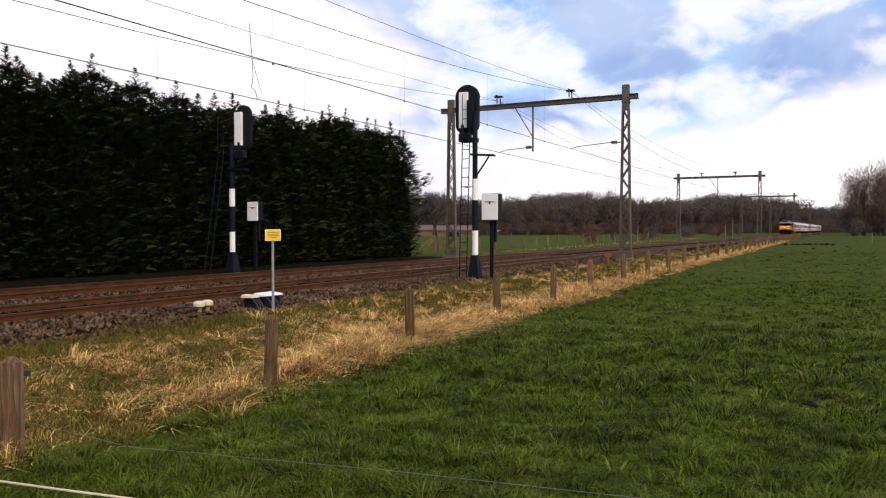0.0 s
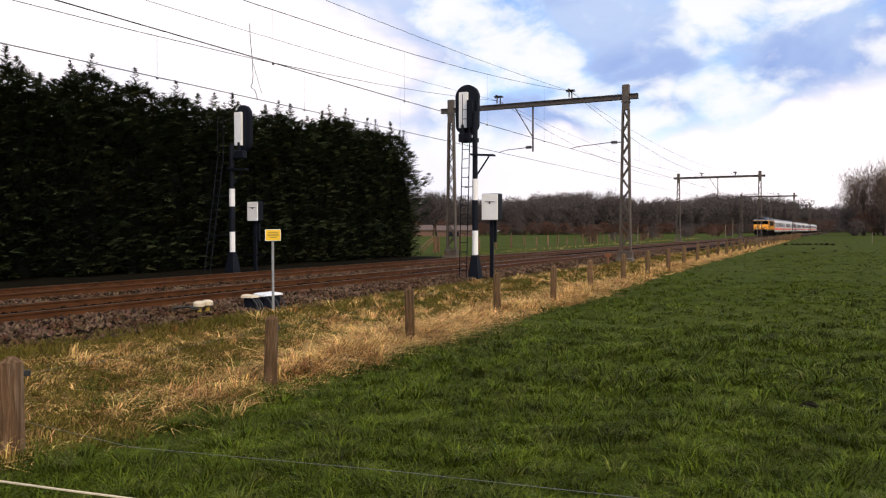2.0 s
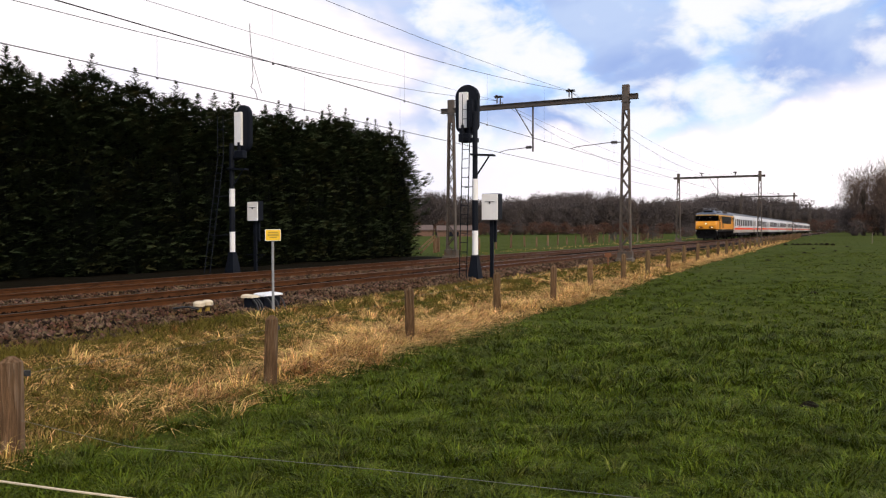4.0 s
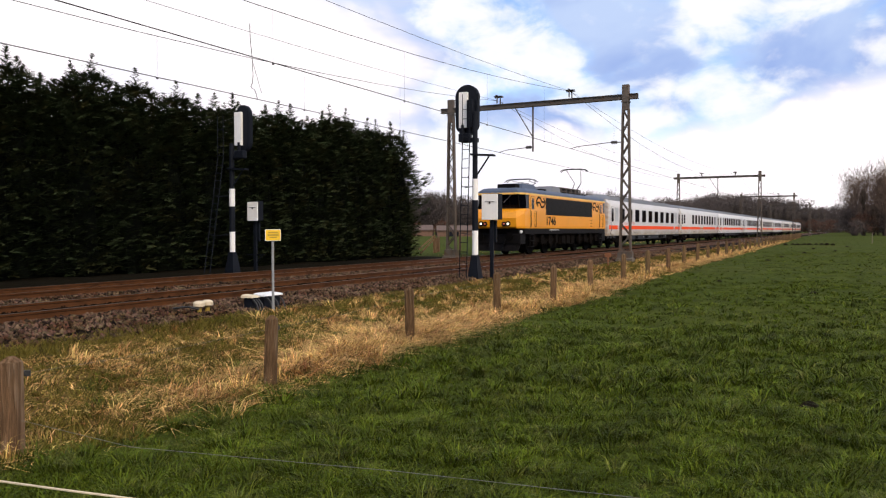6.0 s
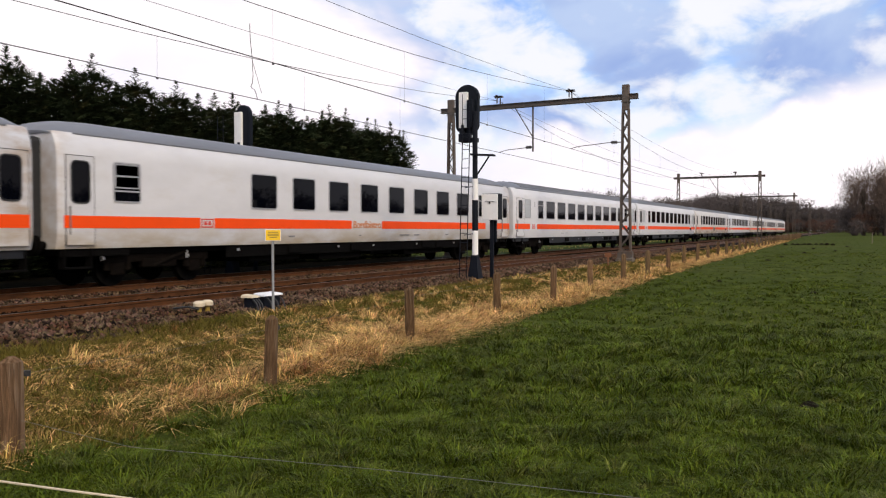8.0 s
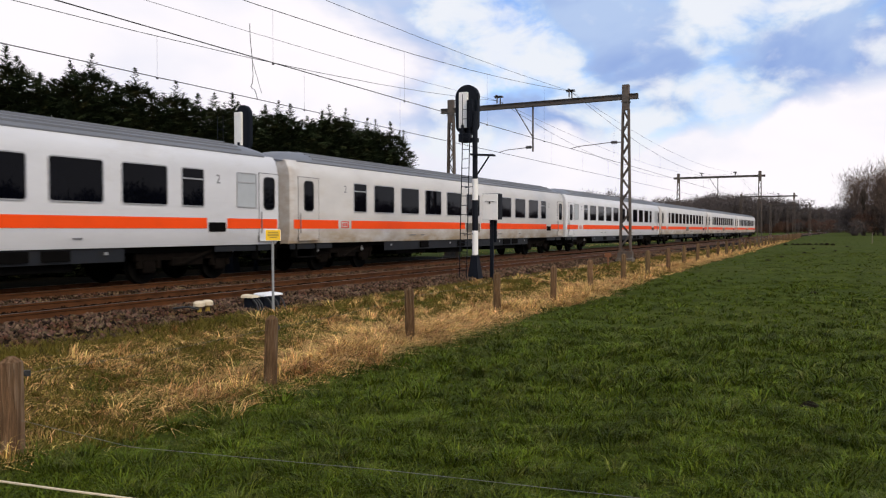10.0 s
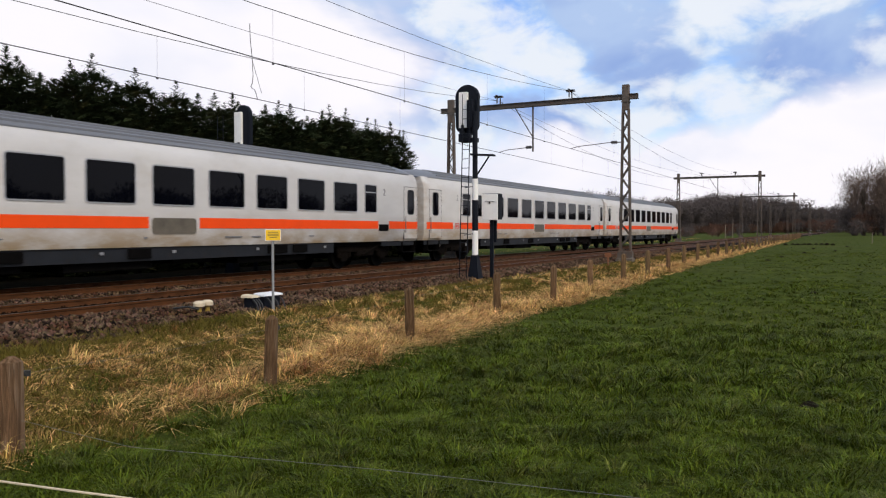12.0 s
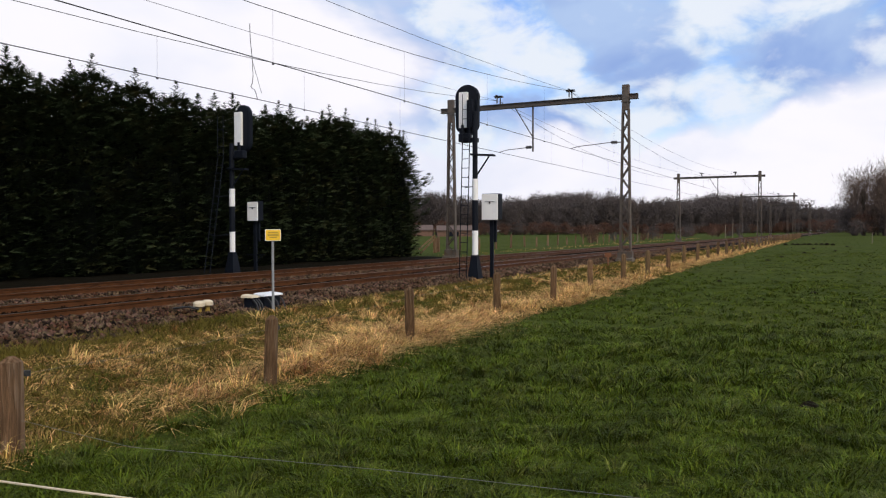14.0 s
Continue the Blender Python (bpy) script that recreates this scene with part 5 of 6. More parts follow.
def fence():
    spots = list(POSTS)
    x = 48.6
    while x < 190:
        spots.append((x, 7.45 + 0.0165 * (x - 45), 1.02 + 0.06 * math.sin(x)))
        x += 4.3
    tops = []
    for i, (x, y, h) in enumerate(spots):
        z = float(ground_z(x, y))
        e = empty("fence_post", pose(x, y, z, 1.5 * math.sin(i * 2.1), 1.5 * math.cos(i * 1.7), 27 + 6 * math.sin(i)), "weathered grey wooden fence post in dry grass", "fence post", "posts of the meadow fence")
        part("post", post_mesh(i, h), M_WOOD, e)
        if i < 14:
            bm = bm_new()
            rod(bm, (0.07, -0.04, h - 0.17), (0.125, -0.06, h - 0.17), 0.02, 0.03, 10)
            rod(bm, (0.125, -0.06, h - 0.195), (0.125, -0.06, h - 0.145), 0.034, 0.034, 10)
            part("insulator", bm, M_RUBBER_L, e, "black wire insulator")
        tops.append((x + 0.09, y - 0.0, z + h - 0.17))
    bm = bm_new()
    for p, q in zip(tops, tops[1:]):
        mid = ((p[0] + q[0]) / 2, (p[1] + q[1]) / 2, (p[2] + q[2]) / 2 - 0.03)
        rod(bm, p, mid, 0.0012, 0.0012, 4)
        rod(bm, mid, q, 0.0012, 0.0012, 4)
    tagged(part("fence_wire", bm, M_STRAND), "thin grey fence wire along the posts", "fence wire")
    # wires that cross the meadow to the first post
    for pts, r, label in (([(4.5, 6.55, 0.22), (4.07, 4.68, 0.32), (4.11, 2.44, 0.44), (3.89, 0.86, 0.58), (3.85, -2.0, 0.62)], 0.0019, "thin grey wire strung low over the meadow"),
                          ([(3.1, 7.2, 0.16), (3.34, 5.1, 0.215), (3.36, 4.43, 0.245), (3.53, 3.72, 0.22), (4.0, 2.2, 0.05)], 0.008, "pale twisted fence cord hanging low")):
        bm = bm_new()
        for p, q in zip(pts, pts[1:]):
            rod(bm, p, q, r, r, 6)
        tagged(part("meadow_wire", bm, M_STRAND if r < 0.004 else M_LID), label, "fence wire")
    # field fence beyond the railway
    for i in range(30):
        x = 50 + i * 4.2
        y = 26.2 + 0.08 * (x - 50)
        e = empty("field_post", pose(x, y, float(ground_z(x, y)), 2 * math.sin(i * 3.0), 2 * math.cos(i * 2.2), 20 * i), "dark wooden post in the far field", "fence post", "posts of the far field")
        part("post", post_mesh(i + 40, 1.1 + 0.15 * math.sin(i * 1.9), 0.08), M_WOOD, e)
    g = empty("broken_gate", pose(47.5, 25.2, float(ground_z(47.5, 25.2))), "collapsed dark wooden gate at the field edge", "gate")
    for a, b, w in (((0, 0, -0.1), (0, 0, 1.15), 0.12), ((0.6, 0.2, -0.1), (0.6, 0.2, 1.0), 0.12), ((-1.2, 0.4, 0.0), (0, 0, 0.95), 0.09), ((-1.3, 0.5, 0.25), (0.1, 0, 1.2), 0.08), ((0.6, 0.2, 0.9), (1.1, 0.5, 0.0), 0.09)):
        bm = bm_new()
        bar(bm, a, b, w, w)
        part("timber", bm, M_WOOD, g)


fence()

# ---- plants ----
def blades(n, xs, ys, zs, h, w, lean, rng, droop=0.0, way=None):
    """n grass blades as slim triangles, or bent pairs when droop is given."""
    az, tilt_az = rng.uniform(0, 2 * np.pi, n), rng.uniform(0, 2 * np.pi, n)
    if way is not None:
        tilt_az = way
    dx, dy = np.cos(az) * w, np.sin(az) * w
    lx, ly = np.cos(tilt_az) * lean * h, np.sin(tilt_az) * lean * h
    base = np.stack([xs, ys, zs], 1)
    side = np.stack([dx, dy, 0 * dx], 1)
    if droop:
        mid = base + np.stack([lx * 0.45, ly * 0.45, h * 0.68], 1)
        tip = base + np.stack([lx * (1 + droop), ly * (1 + droop), h * (0.98 - 0.45 * droop * rng.uniform(0, 1, n))], 1)
        v = np.stack([base - side, base + side, mid + side * 0.8, mid - side * 0.8, tip], 1).reshape(-1, 3)
        k = np.arange(n) * 5
        f = np.concatenate([np.stack([k, k + 1, k + 2], 1), np.stack([k, k + 2, k + 3], 1), np.stack([k + 3, k + 2, k + 4], 1)])
    else:
        tip = base + np.stack([lx, ly, h], 1)
        v = np.stack([base - side, base + side, tip], 1).reshape(-1, 3)
        f = np.arange(3 * n).reshape(-1, 3)
    return v, f


def patchy(x, y, s, seed):
    """Smooth patch pattern between 0 and 1."""
    r = np.random.RandomState(seed)
    t = np.zeros_like(x)
    for k in range(7):
        a, ph = r.uniform(0, 2 * np.pi), r.uniform(0, 6.28)
        q = s * (0.5 + 0.35 * k)
        t = t + np.sin((x * np.cos(a) + y * np.sin(a)) * q + ph) / (1 + 0.35 * k)
    return 0.5 + 0.5 * np.tanh(t * 0.7)


M_GRASS = material("meadow_grass", (0.062, 0.086, 0.006), 0.6, vary=0.55, scale=1.3, bump=0, other=(0.130, 0.136, 0.034), other_at=(0.54, 0.70), other_scale=3.2, world_space=True, per="island", per_amount=0.7, spec=0.10)
M_STRAW = material("dry_straw_grass", (0.60, 0.385, 0.145), 0.75, vary=0.4, scale=1.5, bump=0, other=(0.24, 0.110, 0.034), other_at=(0.46, 0.66), other_scale=1.6, world_space=True, per="island", per_amount=0.9, spec=0.05)
M_OLIVE = material("verge_grass", (0.112, 0.092, 0.018), 0.7, vary=0.3, scale=1.2, bump=0, world_space=True, per="island", per_amount=0.75, spec=0.05)


def fence_y(x):
    return 6.5 + 0.02 * x + 0.28 * np.clip((9.0 - x) / 5.0, 0, 1)


def meadow():
    rng = np.random.RandomState(7)
    V, F, base = [], [], 0
    # r0, r1, tufts, blades a tuft, clumps, blades a clump, height, half width
    for r0, r1, tufts, per, clumps, many, hh, ww in ((4.6, 9, 18000, 11, 1500, 52, 0.068, 0.0040), (9, 16, 18000, 10, 3400, 36, 0.075, 0.0062), (16, 30, 20000, 7, 3500, 16, 0.070, 0.0095), (30, 70, 22000, 5, 5000, 7, 0.075, 0.020), (70, 160, 8000, 4, 1200, 5, 0.06, 0.045)):
        for count, each, tall in ((tufts, per, 1.0), (clumps, many, 1.75)):
            rr = np.sqrt(r0 ** 2 + rng.uniform(0, 1, count) * (r1 ** 2 - r0 ** 2))
            th = rng.uniform(radians(-6), radians(64), count)
            cx, cy = rr * np.cos(th), rr * np.sin(th)
            keep = (cy < fence_y(cx) - 0.05 + 0.35 * (patchy(cx, cy, 2.0, 3) - 0.5)) & (cy > -0.12 * cx - 1)
            if tall > 1:
                keep &= rng.uniform(0, 1, count) < 0.25 + 0.9 * patchy(cx, cy, 1.6, 12)
            cx, cy = cx[keep], cy[keep]
            n = len(cx) * each
            if tall > 1:
                spread = np.repeat(rng.uniform(0.025, 0.065, len(cx)), each)
                lean = rng.uniform(0.35, 1.5, n)
            else:
                spread = 0.018 + 3.0 * ww
                lean = rng.uniform(0.2, 1.3, n)
            ox, oy = rng.normal(0, 1, n) * spread, rng.normal(0, 1, n) * spread
            xs, ys = np.repeat(cx, each) + ox, np.repeat(cy, each) + oy
            out = np.arctan2(oy, ox) + rng.normal(0, 0.6, n)
            size = np.repeat(0.40 + 0.45 * patchy(cx, cy, 2.2, 11) * rng.uniform(0.3, 1.3, len(cx)) + 0.55 * (tall > 1) * rng.uniform(0, 1.3, len(cx)), each)
            h = hh * tall * size * rng.uniform(0.55, 1.25, n) * np.repeat(np.interp(np.hypot(cx, cy), [11, 30, 60], [1.0, 0.62, 0.6]), each)
            v, f = blades(n, xs, ys, ground_z(xs, ys) - 0.01, h, ww * rng.uniform(0.7, 1.3, n), lean, rng, 0.45, out)
            V.append(v); F.append(f + base); base += len(v)
    # fresh green tufts on the verge
    cx, cy = rng.uniform(4, 32, 520), rng.uniform(6.9, 10.3, 520)
    keep = patchy(cx, cy, 1.5, 15) > 0.5
    cx, cy = cx[keep], cy[keep]
    n = len(cx) * 60
    ox, oy = rng.normal(0, 0.07, n), rng.normal(0, 0.07, n)
    xs, ys = np.repeat(cx, 60) + ox, np.repeat(cy, 60) + oy
    v, f = blades(n, xs, ys, ground_z(xs, ys) - 0.01, rng.uniform(0.05, 0.12, n), rng.uniform(0.004, 0.007, n), rng.uniform(0.3, 1.3, n), rng, 0.45, np.arctan2(oy, ox) + rng.normal(0, 0.6, n))
    V.append(v); F.append(f + base)
    soup("meadow_grass", np.concatenate(V), np.concatenate(F), M_GRASS, "short green tufted winter meadow grass", "grass")


def verge():
    rng = np.random.RandomState(9)
    for name, mat, seed, label in (("dry_grass", M_STRAW, 21, "tall pale dry grass along the fence"), ("verge_grass", M_OLIVE, 22, "patchy olive grass on the railway verge")):
        V, F, base = [], [], 0
        for x0, x1, tufts, per, ww in ((3.0, 12, 5200, 11, 0.0068), (12, 24, 5600, 9, 0.0095), (24, 60, 6500, 9, 0.013), (60, 160, 3500, 8, 0.03)):
            cx = rng.uniform(x0, x1, tufts)
            v01 = rng.uniform(0, 1, tufts)
            cy = fence_y(cx) - 0.55 + v01 * (10.55 - fence_y(cx) + 0.55)
            p = 0.5 * patchy(cx, cy, 1.1, 5) + 0.5 * patchy(cx, cy, 2.6, 6)
            near_fence = np.exp(-((cy - fence_y(cx) - 0.15) / 0.6) ** 2) * (0.15 + 1.0 * patchy(cx, cy, 1.4, 8)) * (0.35 + 0.65 * sstep(5.5, 9.0, cx))
            amount = np.clip(0.08 + 1.15 * p + 0.5 * near_fence - 0.6 * sstep(9.3, 10.3, cy), 0.04, 1) * (0.30 + 0.70 * sstep(5.0, 10.0, cx)) + 0.22 * sstep(8.5, 11.5, cx) * (1 - sstep(8.6, 10.0, cy)) - 0.5 * sstep(12, 18, cx) * sstep(7.9, 9.2, cy) - 0.35 * sstep(20, 30, cx)
            keep = rng.uniform(0, 1, tufts) < (amount if name == "dry_grass" else 1.12 - amount)
            cx, cy, near_fence = cx[keep], cy[keep], near_fence[keep]
            n = len(cx) * per
            xs = np.repeat(cx, per) + rng.normal(0, 0.04 + ww, n)
            ys = np.repeat(cy, per) + rng.normal(0, 0.05 + ww, n)
            if name == "dry_grass":
                h = np.repeat(0.055 + 0.15 * near_fence * rng.uniform(0.2, 1.5, len(cx)), per) * rng.uniform(0.5, 1.5, n)
                lean = np.repeat(rng.uniform(0.3, 4.2, len(cx)), per) * rng.uniform(0.6, 1.4, n)
                v, f = blades(n, xs, ys, ground_z(xs, ys) - 0.015, h, ww * rng.uniform(0.6, 1.2, n), lean, rng, 0.6, np.repeat(rng.normal(-0.9, 1.5, len(cx)), per) + rng.normal(0, 0.7, n))
            else:
                h = 0.10 * rng.uniform(0.5, 1.4, n)
                v, f = blades(n, xs, ys, ground_z(xs, ys) - 0.01, h, ww * rng.uniform(0.7, 1.3, n), rng.uniform(0.3, 1.4, n), rng)
            V.append(v); F.append(f + base); base += len(v)
        if name == "dry_grass":
            # tussocks of bleached stems, thickest along the fence
            for x0, x1, count, each, ww in ((3.0, 12, 380, 40, 0.0045), (12, 24, 700, 32, 0.0072), (24, 60, 800, 22, 0.012), (60, 130, 500, 14, 0.026)):
                cx = rng.uniform(x0, x1, count)
                by_fence = rng.uniform(0, 1, count) < 0.62
                cy = np.where(by_fence, fence_y(cx) + rng.normal(0.12, 0.32, count), fence_y(cx) + rng.uniform(0.2, 3.4, count))
                keep = rng.uniform(0, 1, count) < (0.2 + 0.9 * patchy(cx, cy, 1.3, 8)) * (0.15 + 0.85 * sstep(5.5, 10.5, cx))
                cx, cy, by_fence = cx[keep], cy[keep], by_fence[keep]
                n = len(cx) * each
                xs = np.repeat(cx, each) + rng.normal(0, 0.05 + ww, n)
                ys = np.repeat(cy, each) + rng.normal(0, 0.05 + ww, n)
                h = np.repeat(np.where(by_fence, rng.uniform(0.14, 0.34, len(cx)), rng.uniform(0.10, 0.24, len(cx))), each) * rng.uniform(0.5, 1.2, n)
                lean = np.repeat(rng.uniform(0.3, 1.9, len(cx)), each) * rng.uniform(0.4, 1.6, n)
                v, f = blades(n, xs, ys, ground_z(xs, ys) - 0.015, h, ww * rng.uniform(0.6, 1.2, n), lean, rng, 0.7, np.repeat(rng.normal(-0.6, 1.3, len(cx)), each) + rng.normal(0, 1.1, n))
                V.append(v); F.append(f + base); base += len(v)
            # bank beyond the railway
            n = 700
            xs = rng.uniform(42, 150, n)
            ys = rng.uniform(20.4, 22.4, n) + 0.03 * np.maximum(xs - 40, 0)
            v, f = blades(n, xs, ys, ground_z(xs, ys) - 0.01, rng.uniform(0.05, 0.16, n), 0.012 + 0 * xs, rng.uniform(0.3, 1.2, n), rng, 0.5)
            V.append(v); F.append(f + base)
        soup(name, np.concatenate(V), np.concatenate(F), mat, label, "grass")


meadow()
verge()


def ballast_stones():
    rng = np.random.RandomState(5)
    bedded = lambda q: np.interp(q, [10.55, 10.75, 11.6, 12.2, 14.2, 14.7, 15.8, 16.3, 18.3, 19.0, 20.2], [0.2, 0.30, 0.39, 0.385, 0.385, 0.36, 0.36, 0.385, 0.385, 0.38, 0.25])
    octa = np.array([(1, 0, 0), (-1, 0, 0), (0, 1, 0), (0, -1, 0), (0, 0, 1), (0, 0, -1)], float)
    tri = np.array([(0, 2, 4), (2, 1, 4), (1, 3, 4), (3, 0, 4), (2, 0, 5), (1, 2, 5), (3, 1, 5), (0, 3, 5)])
    sets = {}
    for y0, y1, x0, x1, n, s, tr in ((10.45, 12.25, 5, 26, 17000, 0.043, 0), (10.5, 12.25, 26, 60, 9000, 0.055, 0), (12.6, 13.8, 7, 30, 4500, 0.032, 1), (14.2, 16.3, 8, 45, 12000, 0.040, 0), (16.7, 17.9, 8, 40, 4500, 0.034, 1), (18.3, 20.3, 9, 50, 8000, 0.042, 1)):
        V, F, base = sets.setdefault(tr, [[], [], [0]])
        x, y = rng.uniform(x0, x1, n), rng.uniform(y0, y1, n)
        if y0 < 10.6:
            # straggling edge in the grass
            y = y0 - 0.15 + (y - y0 + 0.05) + 0.15 * np.sin(x * 1.3) * (y < y0 + 0.5)
        sc = s * rng.uniform(0.6, 1.35, (n, 1, 1))
        shape = octa[None] * rng.uniform(0.65, 1.2, (n, 6, 1)) * sc + rng.normal(0, 0.18, (n, 6, 3)) * sc
        a = rng.uniform(0, 2 * np.pi, n)
        b = rng.uniform(0, 2 * np.pi, n)
        ca, sa, cb, sb = np.cos(a), np.sin(a), np.cos(b), np.sin(b)
        R = np.zeros((n, 3, 3))
        R[:, 0, 0], R[:, 0, 1], R[:, 1, 0], R[:, 1, 1], R[:, 2, 2] = ca, -sa, sa, ca, 1
        Q = np.zeros((n, 3, 3))
        Q[:, 0, 0], Q[:, 1, 1], Q[:, 1, 2], Q[:, 2, 1], Q[:, 2, 2] = 1, cb, -sb, sb, cb
        v = np.einsum("nij,njk,nvk->nvi", R, Q, shape)
        z = np.maximum(bedded(y), np.where(y < 10.7, ground_z(x, y), 0)) + rng.uniform(-0.01, 0.03, n)
        v += np.stack([x, y, z], 1)[:, None]
        V.append(v.reshape(-1, 3))
        F.append((tri[None] + (np.arange(n) * 6)[:, None, None] + base[0]).reshape(-1, 3))
        base[0] += 6 * n
    soup("ballast_stones", np.concatenate(sets[0][0]), np.concatenate(sets[0][1]), M_STONE, "loose grey-brown crushed stone ballast", "ballast")
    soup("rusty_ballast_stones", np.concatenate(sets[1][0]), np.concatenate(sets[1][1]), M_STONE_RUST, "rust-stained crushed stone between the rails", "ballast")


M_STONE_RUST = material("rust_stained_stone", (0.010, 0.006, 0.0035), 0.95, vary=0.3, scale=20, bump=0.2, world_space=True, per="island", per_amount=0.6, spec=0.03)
M_STONE = material("crushed_stone", (0.096, 0.062, 0.040), 0.92, vary=0.3, scale=20, bump=0.2, world_space=True, per="island", per_amount=0.95, spec=0.08, other=(0.052, 0.027, 0.013), other_at=(0.42, 0.60), other_scale=1.6)
ballast_stones()

# conifers of the hedge
M_NEEDLE = material("dark_conifer_green", (0.035, 0.048, 0.022), 0.8, vary=0.4, scale=1.4, bump=0, per="island", per_amount=0.3, spec=0.03, other=(0.054, 0.047, 0.018), other_at=(0.5, 0.7), other_scale=0.9)
# near-black, so the shade inside the crowns sits in the core's colour
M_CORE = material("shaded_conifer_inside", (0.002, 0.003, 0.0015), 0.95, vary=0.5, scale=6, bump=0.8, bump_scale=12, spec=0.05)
M_BARK = material("brown_bark", (0.060, 0.045, 0.034), 0.95, vary=0.35, scale=8, bump=0.7, bump_scale=20, stretch=(1, 1, 0.3))


def fronds(rng, p, d, length, pairs, leaf):
    """Flat sprays: each has a spine from p along d and leaflets to both sides of it, nodding a little at the tip."""
    n = len(p)
    d = d / np.linalg.norm(d, axis=1, keepdims=True)
    side = np.cross(d, np.array((0.0, 0.0, 1.0)))
    side /= np.linalg.norm(side, axis=1, keepdims=True) + 1e-6
    side += rng.normal(0, 0.30, (n, 3))
    side /= np.linalg.norm(side, axis=1, keepdims=True)
    vs = []
    for k in range(2 * pairs + 1):
        q = (k // 2 + 0.6) / (pairs + 0.4)
        at = p + d * (length * q)[:, None]
        at[:, 2] -= 0.16 * length * q * q
        s = (1 if k % 2 else -1) if k < 2 * pairs else 0
        way = d * (0.75 if s else 1.0) + side * s * 0.8 + rng.normal(0, 0.16, (n, 3))
        way /= np.linalg.norm(way, axis=1, keepdims=True)
        L = (leaf * (1.15 - 0.55 * q) * rng.uniform(0.7, 1.3, n))[:, None]
        wide = np.cross(way, np.cross(d, side)) * L * 0.17
        vs.append(np.stack([at - wide, at + wide, at + way * L], 1).reshape(-1, 3))
    v = np.concatenate(vs)
    return v, np.arange(len(v)).reshape(-1, 3)


def conifer_mesh(seed, height):
    """Sprays of scale foliage in tiers round a column that narrows to one feathery leader."""
    rng = np.random.RandomState(seed)

    def radius(q):
        return np.interp(q, [0, 0.05, 0.83, 0.91, 0.96, 1.0], [1.05, 1.25, 1.18, 0.74, 0.20, 0.0])
    count = 2500
    q = np.concatenate([rng.uniform(0.015, 0.80, 1750), rng.uniform(0.70, 0.95, count - 1750)])
    a = rng.uniform(0, 2 * np.pi, count)
    # boughs stand out in lumps with dark hollows between them
    lump = 0.20 * np.sin(a * 3 + q * 9 + seed) + 0.16 * np.sin(a * 5 - q * 31 + 2 * seed) + 0.08 * np.sin(q * 70 + a * 2)
    r = radius(q) * (0.86 + lump * 0.8) + rng.uniform(-0.22, 0.04, count)
    r = np.maximum(r, 0.12)
    p = np.stack([r * np.cos(a), r * np.sin(a), q * height], 1)
    b = a + rng.normal(0, 0.45, count)
    d = np.stack([np.cos(b), np.sin(b), rng.uniform(-0.05, 0.75, count)], 1)
    v1, f1 = fronds(rng, p, d, rng.uniform(0.22, 0.44, count), 6, np.full(count, 0.135))
    # leaders: whorls of short arms, shorter towards the tip; one tall, others lower round it
    vs, fs, k = [v1], [f1], len(v1)
    for lead in range(4):
        arms = 120 if lead == 0 else 84
        t = np.sort(rng.uniform(0, 1, arms)) ** 1.25
        a = np.arange(arms) * 2.4 + rng.normal(0, 0.3, arms)
        off = rng.uniform(0, 6.28) if lead else 0.0
        far = rng.uniform(0.45, 0.95) if lead else 0.0
        top = height * (1.06 if lead == 0 else rng.uniform(0.96, 1.02))
        tall = height * (0.24 if lead == 0 else 0.19)
        lean = rng.uniform(-0.08, 0.08, 2)
        p = np.stack([far * np.cos(off) + lean[0] * t ** 2, far * np.sin(off) + lean[1] * t ** 2, top - tall * (1 - t)], 1)
        d = np.stack([np.cos(a), np.sin(a), 0.15 + 0.55 * t + rng.normal(0, 0.12, arms)], 1)
        v, f = fronds(rng, p, d, (0.80 * (1 - t) ** 0.95 + 0.06) * rng.uniform(0.55, 1.15, arms), 6, 0.150 - 0.085 * t)
        vs.append(v); fs.append(f + k)
        k += len(v)
    return np.concatenate(vs), np.concatenate(fs)


def raw_mesh(name, v, f, mat):
    ob = soup(name, v, f, mat)
    me = ob.data
    bpy.data.objects.remove(ob)
    return me


def trunk_bm(height):
    bm = bm_new()
    rod(bm, (0, 0, -0.2), (0, 0, height * 0.9), 0.13, 0.02, 8)
    return bm


def conifer(seed, height):
    c = empty("hedge_conifer", pose(0, 0, 0), "dense dark green conifer grown into a tall hedge", "conifer", "conifers of the hedge")
    v, f = conifer_mesh(seed, height)
    share("crown", raw_mesh("crown", v, f, M_NEEDLE), c)
    # solid core behind the sprays, painted dark in place of shaded hollows
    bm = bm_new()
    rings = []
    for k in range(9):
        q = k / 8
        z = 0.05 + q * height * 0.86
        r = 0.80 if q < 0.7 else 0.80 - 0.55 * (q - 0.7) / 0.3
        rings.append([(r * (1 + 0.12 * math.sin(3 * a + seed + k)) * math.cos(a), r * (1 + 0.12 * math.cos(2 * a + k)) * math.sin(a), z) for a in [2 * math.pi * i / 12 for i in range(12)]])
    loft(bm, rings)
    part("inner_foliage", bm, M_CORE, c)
    part("trunk", trunk_bm(height), M_BARK, c)
    return c


